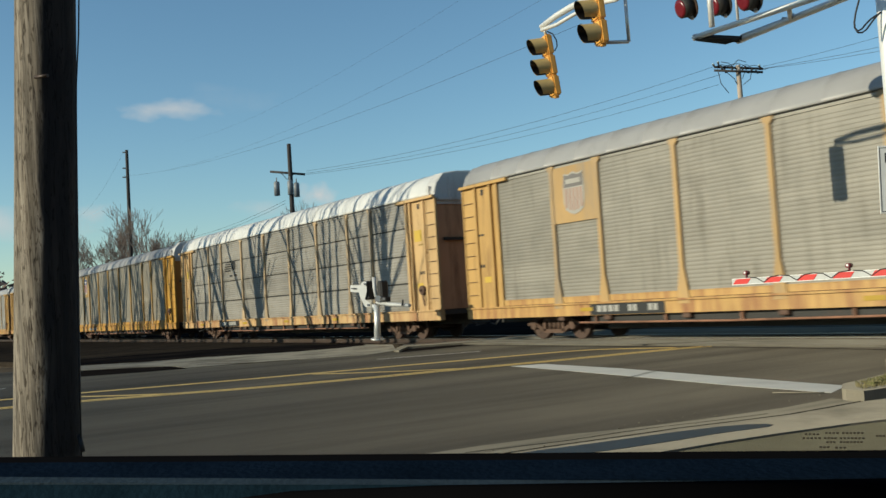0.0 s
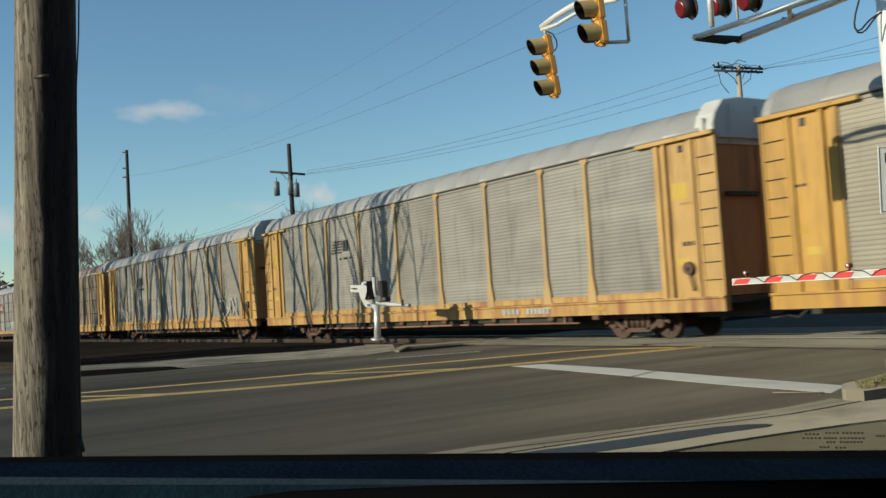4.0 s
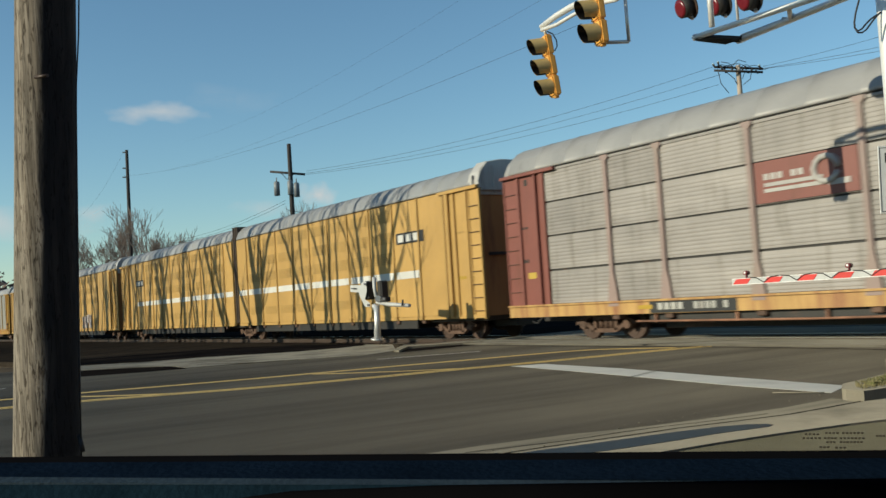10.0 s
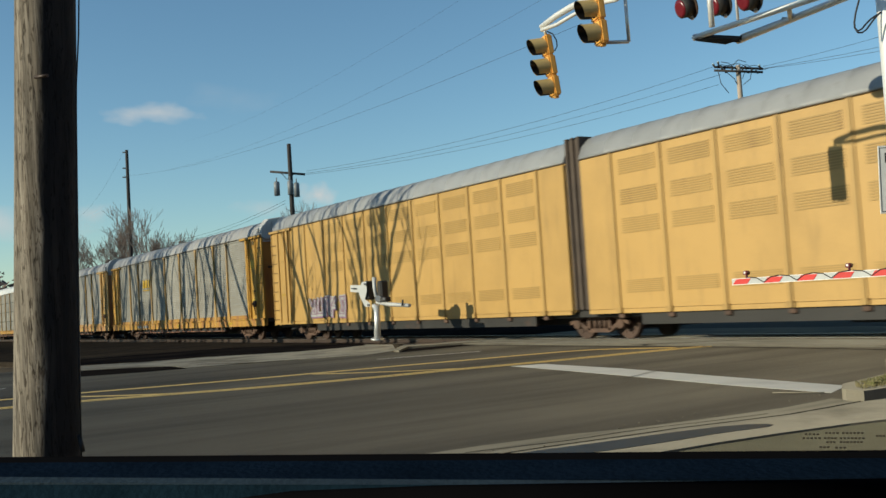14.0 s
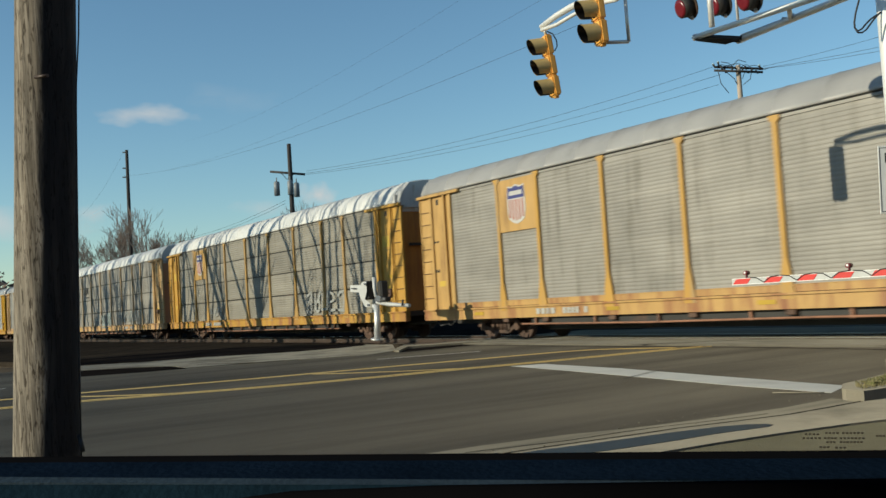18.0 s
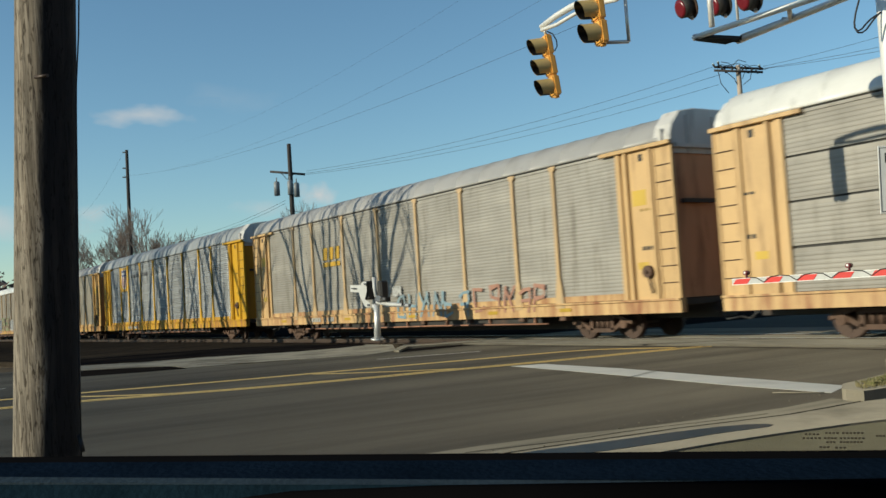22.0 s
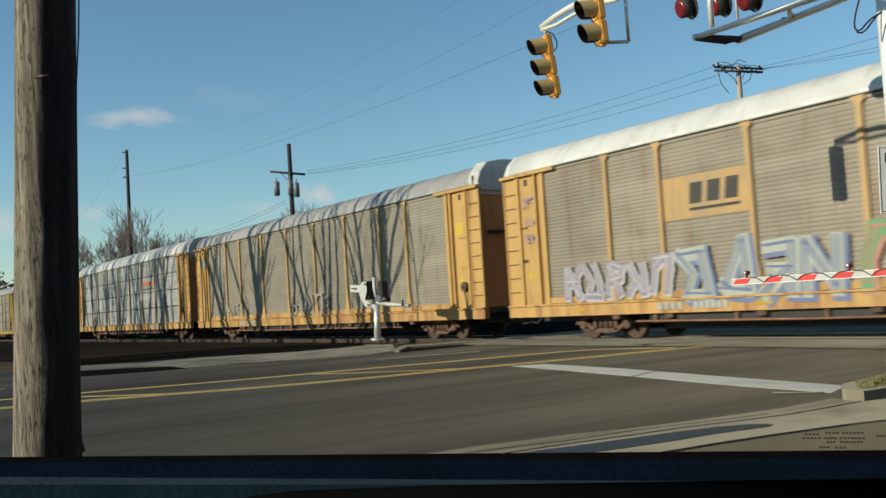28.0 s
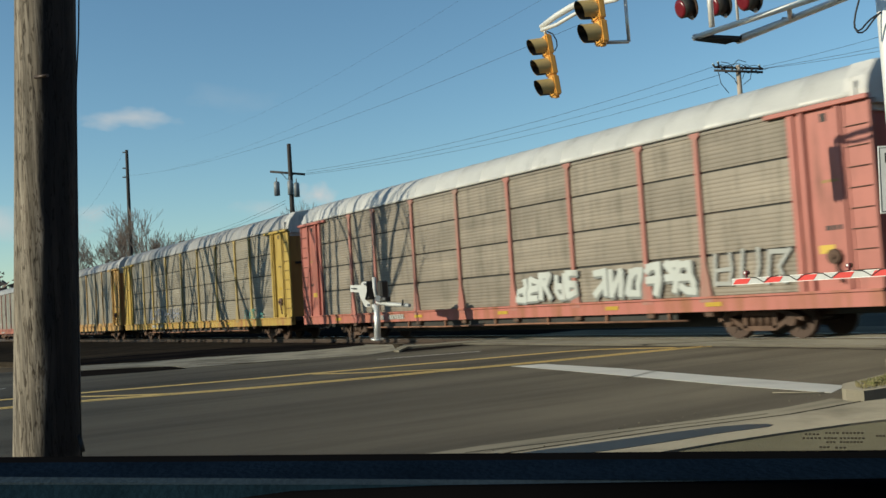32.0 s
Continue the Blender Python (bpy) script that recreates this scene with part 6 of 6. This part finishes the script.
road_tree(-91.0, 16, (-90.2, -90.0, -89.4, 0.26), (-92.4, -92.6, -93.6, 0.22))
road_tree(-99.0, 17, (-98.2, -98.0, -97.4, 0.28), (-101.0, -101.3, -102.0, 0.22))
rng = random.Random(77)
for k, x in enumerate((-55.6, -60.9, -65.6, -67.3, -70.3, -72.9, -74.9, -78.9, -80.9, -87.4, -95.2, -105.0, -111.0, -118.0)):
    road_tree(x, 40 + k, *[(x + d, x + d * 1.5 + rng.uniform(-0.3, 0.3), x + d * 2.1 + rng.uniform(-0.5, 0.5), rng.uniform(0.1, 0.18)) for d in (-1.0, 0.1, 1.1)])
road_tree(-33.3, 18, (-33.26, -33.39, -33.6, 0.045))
# trees beyond the tracks
for x, y, d, top, seed in ((252, 566, 82, 354, 31), (236, 566, 86, 368, 32), (215, 566, 90, 400, 36), (297, 566, 95, 402, 33), (160, 570, 98, 398, 34), (138, 570, 90, 380, 35), (95, 572, 100, 390, 37)):
    b = away(x, y, d)
    h = (away(x, top, d) - b).length
    bare_tree("bare_tree", (b.x, b.y, G - 0.05), h + 1.3, 0.5, seed, "bare winter tree beyond the tracks", trunk=0.14, depth=6, forks=3, start=0.2, twig=0.007, taper=0.36, wood="twig")
b = away(558, 545, 80)
bare_tree("bare_tree", (b.x, b.y, G - 0.05), 10.6, 0.36, 44, "slim bare tree behind the train", trunk=0.12, depth=5, forks=3, start=0.3, twig=0.01, wood="twig")

# far woods
verts, faces = [], []
rng = random.Random(5)
for i in range(420):
    a = math.radians(rng.uniform(148, 196))
    r = rng.uniform(230, 330)
    x, y = r * math.cos(a), -18 + r * math.sin(a)
    h, w = rng.uniform(11, 17), rng.uniform(3, 6)
    for k in range(14):
        px, py, pz = x + rng.gauss(0, w * 0.4), y + rng.gauss(0, w * 0.4), rng.uniform(0.15, 1) * h
        n = len(verts)
        s = rng.uniform(0.8, 2.2) * (1.25 - pz / h)
        for q in range(4):
            verts.append((px + rng.gauss(0, s), py + rng.gauss(0, s), pz + rng.gauss(0, s)))
        faces += [(n, n + 1, n + 2), (n, n + 2, n + 3), (n, n + 1, n + 3), (n + 1, n + 2, n + 3)]
me = bpy.data.meshes.new("far_woods")
me.from_pydata(verts, [], faces)
me.materials.append(surf("woods", (0.12, 0.085, 0.07), 0.95, var=0.35, scale=0.2, fine=3, bump=0.0))
tagged(new("far_woods", me), label="distant brown leafless woods on the horizon", category="woods", kind="stuff")


# ---- clouds ----
def cloud_material(name, seed, density, stretch):
    m = bpy.data.materials.new(name)
    m.use_nodes = True
    n, l = m.node_tree.nodes, m.node_tree.links
    n.remove(n["Principled BSDF"])
    tc, mp, ns = n.new("ShaderNodeTexCoord"), n.new("ShaderNodeMapping"), n.new("ShaderNodeTexNoise")
    mp.inputs["Location"].default_value = (seed, seed * 0.7, 0)
    mp.inputs["Scale"].default_value = stretch
    l.new(tc.outputs["Object"], mp.inputs[0])
    l.new(mp.outputs[0], ns.inputs["Vector"])
    ns.inputs["Scale"].default_value, ns.inputs["Detail"].default_value = 0.95, 3
    gr, ln = n.new("ShaderNodeVectorMath"), n.new("ShaderNodeMath")
    gr.operation = "LENGTH"
    l.new(tc.outputs["Object"], gr.inputs[0])
    ln.operation = "MULTIPLY_ADD"
    ln.inputs[1].default_value, ln.inputs[2].default_value = -0.85, 0.04
    l.new(gr.outputs["Value"], ln.inputs[0])
    ad = n.new("ShaderNodeMath")
    l.new(ns.outputs[0], ad.inputs[0])
    l.new(ln.outputs[0], ad.inputs[1])
    rp = n.new("ShaderNodeValToRGB")
    rp.color_ramp.elements[0].position, rp.color_ramp.elements[1].position = 0.0, 0.62
    rp.color_ramp.elements[0].color, rp.color_ramp.elements[1].color = (0, 0, 0, 1), (density,) * 3 + (1,)
    l.new(ad.outputs[0], rp.inputs[0])
    tr, em, mx = n.new("ShaderNodeBsdfTransparent"), n.new("ShaderNodeEmission"), n.new("ShaderNodeMixShader")
    em.inputs[0].default_value, em.inputs[1].default_value = (0.6, 0.535, 0.53, 1), 1.0
    l.new(rp.outputs[0], mx.inputs[0])
    l.new(tr.outputs[0], mx.inputs[1])
    l.new(em.outputs[0], mx.inputs[2])
    l.new(mx.outputs[0], n["Material Output"].inputs[0])
    return m


def cloud(x, y, w, h, seed, density):
    """A far thin cloud: a soft veil facing the viewer."""
    D = 2600
    c = away(x, y, D)
    bm = bmesh.new()
    bmesh.ops.create_grid(bm, x_segments=1, y_segments=1, size=1.0)
    sx, sy = w / FOCAL * D, h / FOCAL * D
    o = new("cloud", mesh_of("cloud", bm, cloud_material("cloud_veil_%d" % seed, seed, density, (2.0, 1.0, 1.0))))
    m = VIEW.copy()
    m.translation = c
    o.matrix_basis = m @ Matrix.Diagonal((sx, sy, 1, 1))
    o.visible_shadow = False
    return tagged(o, label="small soft white cloud drifting in the blue sky", category="cloud", kind="structure")


drift = cloud(298, 194, 142, 33, 3, 0.8)
cloud(566, 345, 62, 36, 7, 0.85)
cloud(-10, 390, 110, 60, 9, 0.7)
cloud(130, 400, 90, 50, 12, 0.35)
cloud(400, 175, 140, 40, 15, 0.12)
cloud(165, 378, 60, 30, 23, 0.5)
cloud(470, 372, 90, 26, 27, 0.35)


# ---- the car in which the camera sits ----
def parked_car():
    side = Vector((RIGHT.x, RIGHT.y, 0)).normalized()
    out = Vector((0, 0, 1)).cross(side)
    base = Matrix((side, out, Vector((0, 0, 1)))).transposed().to_4x4()
    base.translation = (EYE.x, EYE.y, -0.05)
    m = thing("parked_car", base, label="dark blue parked car with a black window ledge", category="car")
    view = base.inverted() @ VIEW
    D = 0.62
    k = D / FOCAL

    def seen(name, bm, material, label=""):
        bm.transform(view)
        return part(name, bm, material, m, label)

    def band(name, y0, y1, d0, d1, material, label="", x0=-1000, x1=1000, t=0.0):
        bm = bmesh.new()
        lo, hi = -(y1 - 441), -(y0 - 441)
        v = [bm.verts.new((x * k * (d / D), yy * k * (d / D) + tt, -d)) for x, tt in ((x0, -t), (x1, t)) for yy, d in ((hi, d0), (lo, d1))]
        bm.faces.new((v[0], v[1], v[3], v[2]))
        geo = bmesh.ops.extrude_face_region(bm, geom=list(bm.faces))
        for g in geo["geom"]:
            if isinstance(g, bmesh.types.BMVert):
                g.co.y -= 0.02
        return seen(name, bm, material, label)
    band("window_seal", 803, 816, 0.66, 0.645, M["rubber"], "black rubber window seal", t=0.003)
    band("window_ledge", 815, 850, 0.645, 0.60, surf("ledge_vinyl", (0.006, 0.012, 0.024), 0.8, var=0.3, scale=20, fine=200, bump=0.1, spec=0.0), "dark vinyl window ledge", t=0.002)
    # paler blue of the ridge paints the sky's sheen on black vinyl
    band("ledge_ridge", 849, 859, 0.60, 0.59, surf("ridge_sky_sheen", (0.03, 0.045, 0.062), 0.7, var=0.3, scale=20, fine=200, bump=0.1, spec=0.04), "ridge of the ledge with sky sheen painted in", t=-0.002)
    band("door_card", 858, 1300, 0.59, 0.50, surf("door_card", (0.01, 0.022, 0.035), 0.8, var=0.3, scale=20, fine=200, bump=0.1, spec=0.0), "dark blue-grey door card")
    bm = bmesh.new()
    tube(bm, [(-0.13, -0.142, -0.52), (-0.11, -0.14, -0.52), (-0.08, -0.1395, -0.52), (0.0, -0.139, -0.52), (0.4, -0.137, -0.52)], [0.002, 0.008, 0.0115, 0.014, 0.018], 12)
    seen("armrest", bm, M["rubber"], "black rounded trim")
    rows = ((1424, 1452, 768), (1460, 1486, 766), (1490, 1530, 766), (1420, 1455, 775), (1458, 1482, 775), (1486, 1532, 775), (1462, 1480, 782), (1486, 1528, 782), (1450, 1470, 791), (1478, 1500, 792), (1550, 1568, 771))
    mk = bmesh.new()
    g = 0.655
    for a, b, y in rows:
        n = max(3, (b - a) // 6)
        for i in range(n):
            x = a + (b - a) * i / n
            box(mk, (x - 784) * g / FOCAL, (x + 4.6 - 784) * g / FOCAL, -(y + 2.2 - 441) * g / FOCAL, -(y - 1 - 441) * g / FOCAL, -g, -g + 0.0004)
    seen("glass_marking", mk, surf("etch", (0.07, 0.062, 0.046), 0.8, var=0.1, bump=0), "small dark marking at the foot of the glass")
    # body: two pressed sides with wheel arches, hood, tail, roof on pillars
    belt = 1.2

    def arch(cx):
        return [(cx + 0.42 * math.cos(a), 0.36 + 0.42 * math.sin(a)) for a in (math.pi - i * math.pi / 8 for i in range(9))]
    outline = [(-2.25, 0.34), (-2.2, 0.9), (-2.05, 1.02), (-1.1, 1.12), (-0.95, belt), (1.75, belt), (2.2, 1.14), (2.28, 0.8), (2.25, 0.34)] + arch(1.45)[::-1] + arch(-1.4)[::-1]
    for y0, y1 in ((0.74, 0.82), (-1.02, -0.94)):
        bm = bmesh.new()
        extrude(bm, outline, y0, y1, "y")
        part("body_side", bm, M["body_paint"], m, "dark blue painted body side")
        for x, z in ((-0.4, 0.98), (0.62, 0.98)):
            o = 0.82 if y0 > 0 else -1.02
            part("door_handle", boxes((x, x + 0.2, *sorted((o, o + (0.03 if y0 > 0 else -0.03))), z, z + 0.035), bevel=0.008), M["body_paint"], m)
    part("hood", bevelled(boxes((-2.2, -1.0, -0.94, 0.74, 0.98, 1.03)), 0.02), M["body_paint"], m, "dark blue hood")
    part("tail", bevelled(boxes((2.12, 2.26, -0.94, 0.74, 0.4, 1.15)), 0.03), M["body_paint"], m)
    part("front_bumper", bevelled(boxes((-2.34, -2.2, -0.98, 0.78, 0.34, 0.92)), 0.04), M["body_paint"], m)
    part("roof", bevelled(boxes((-0.45, 1.75, -0.86, 0.66, 1.7, 1.76)), 0.025, 2), M["body_paint"], m, "dark blue roof")
    part("headliner", boxes((-0.42, 1.7, -0.84, 0.64, 1.675, 1.695)), M["vinyl"], m, "dark headliner")
    part("floor_pan", boxes((-2.1, 2.1, -0.94, 0.74, 0.3, 0.36)), M["rubber"], m)
    part("dashboard", bevelled(boxes((-1.05, -0.72, -0.92, 0.5, 0.75, 1.1)), 0.04), M["vinyl"], m)
    for y in (0.68, -0.88):
        for p, q, r in (((-1.02, 1.1), (-0.42, 1.71), 0.045), ((0.72, belt), (0.74, 1.71), 0.05), ((2.1, 1.15), (1.7, 1.71), 0.06)):
            part("pillar", tubes(([(p[0], y, p[1]), (q[0], y, q[1])], r), seg=8), M["body_paint"], m)
    part("seat_back", bevelled(boxes((0.78, 0.95, -0.8, 0.5, 0.5, 1.3)), 0.05, 2), M["vinyl"], m, "dark seat back")
    part("seat_cushion", bevelled(boxes((0.2, 0.85, -0.8, 0.5, 0.4, 0.62)), 0.05, 2), M["vinyl"], m, "dark seat cushion")
    for x in (-1.4, 1.45):
        for y in (0.58, -0.98):
            w = part("wheel", tubes(([(x, y, 0.34), (x, y + 0.2, 0.34)], 0.34), seg=28), M["rubber"], m, "black tyre")
            o = y + 0.2 if y > 0 else y - 0.012
            part("rim", tubes(([(x, o, 0.34), (x, o + 0.012, 0.34)], 0.21), seg=20), M["alu"], w, "silver rim")
    return m


parked_car()


# ---- unseen brick block behind the parking lot, added to shut out sky light ----
def sky_blocker():
    b = thing("brick_building", Matrix.Translation((9, -24, -0.05)), label="unseen brown brick block added to shut out sky light", category="building", kind="structure")
    part("wall", boxes((0, 12, -22, 20, 0, 8.5)), M["brick"], b)
    part("roof", boxes((-0.25, 12.25, -22.25, 20.25, 8.504, 8.8)), M["black"], b, "dark flat roof")
    for i in range(9):
        w = part("window", boxes((-0.03, 0.02, -19.6 + i * 4.4, -17.8 + i * 4.4, 1.2, 3.2)), M["dark"], b, "dark window")
        part("sill", boxes((-0.1, -0.031, -19.7 + i * 4.4, -17.7 + i * 4.4, 1.1, 1.19)), M["concrete"], w)
    return b


sky_blocker()


def motions():
    """The passing train, its turning wheels, the swaying signals and the drifting cloud."""
    for (R, spec), car in zip(SPECS, TRAIN):
        half = 21.4 if spec.get("max") else HALF
        walk(car, [(t, pose(R - half + SPEED * t - 1.55 + 1.55 * ((t - 16.2) / 15.6) ** 2, 1.6, 0)) for t in range(0, 33, 2)])
    first = {}
    turn = math.degrees(SPEED / 0.42) / FPS
    for s, w in WHEELSETS:
        if s not in first:
            walk(w, [(k / FPS, pose(s * 0.89, 0, 0.42, 0, (k * turn) % 360, 0)) for k in range(32 * FPS + 1)])
            first[s] = w.animation_data
        else:
            w.rotation_mode = "QUATERNION"
            d = w.animation_data_create()
            d.action = first[s].action
            d.action_slot = first[s].action_slot
    for ob, amp in ((sig_a, 1.0), (sig_b, 0.35)):
        m = ob.matrix_basis.copy()
        rows = []
        for k, a in enumerate((0, 0.4, -0.4, -0.9, -0.3, 0.1, -0.2, -0.2, 0.3, -0.1, -0.2, 0.6, 0.8, 0.2, -0.2, 0.5, 0.6)):
            rows.append((k * 2.0, m @ pose(0, 0, 0, 0, -a * amp, 0)))
        walk(ob, rows)
    m = drift.matrix_basis.copy()
    walk(drift, [(t, Matrix.Translation(away(298 - 2.2 * t, 194 + 0.48 * t, 2600) - m.translation) @ m) for t in (0, 16, 32)])


SPEED = 17.564
motions()
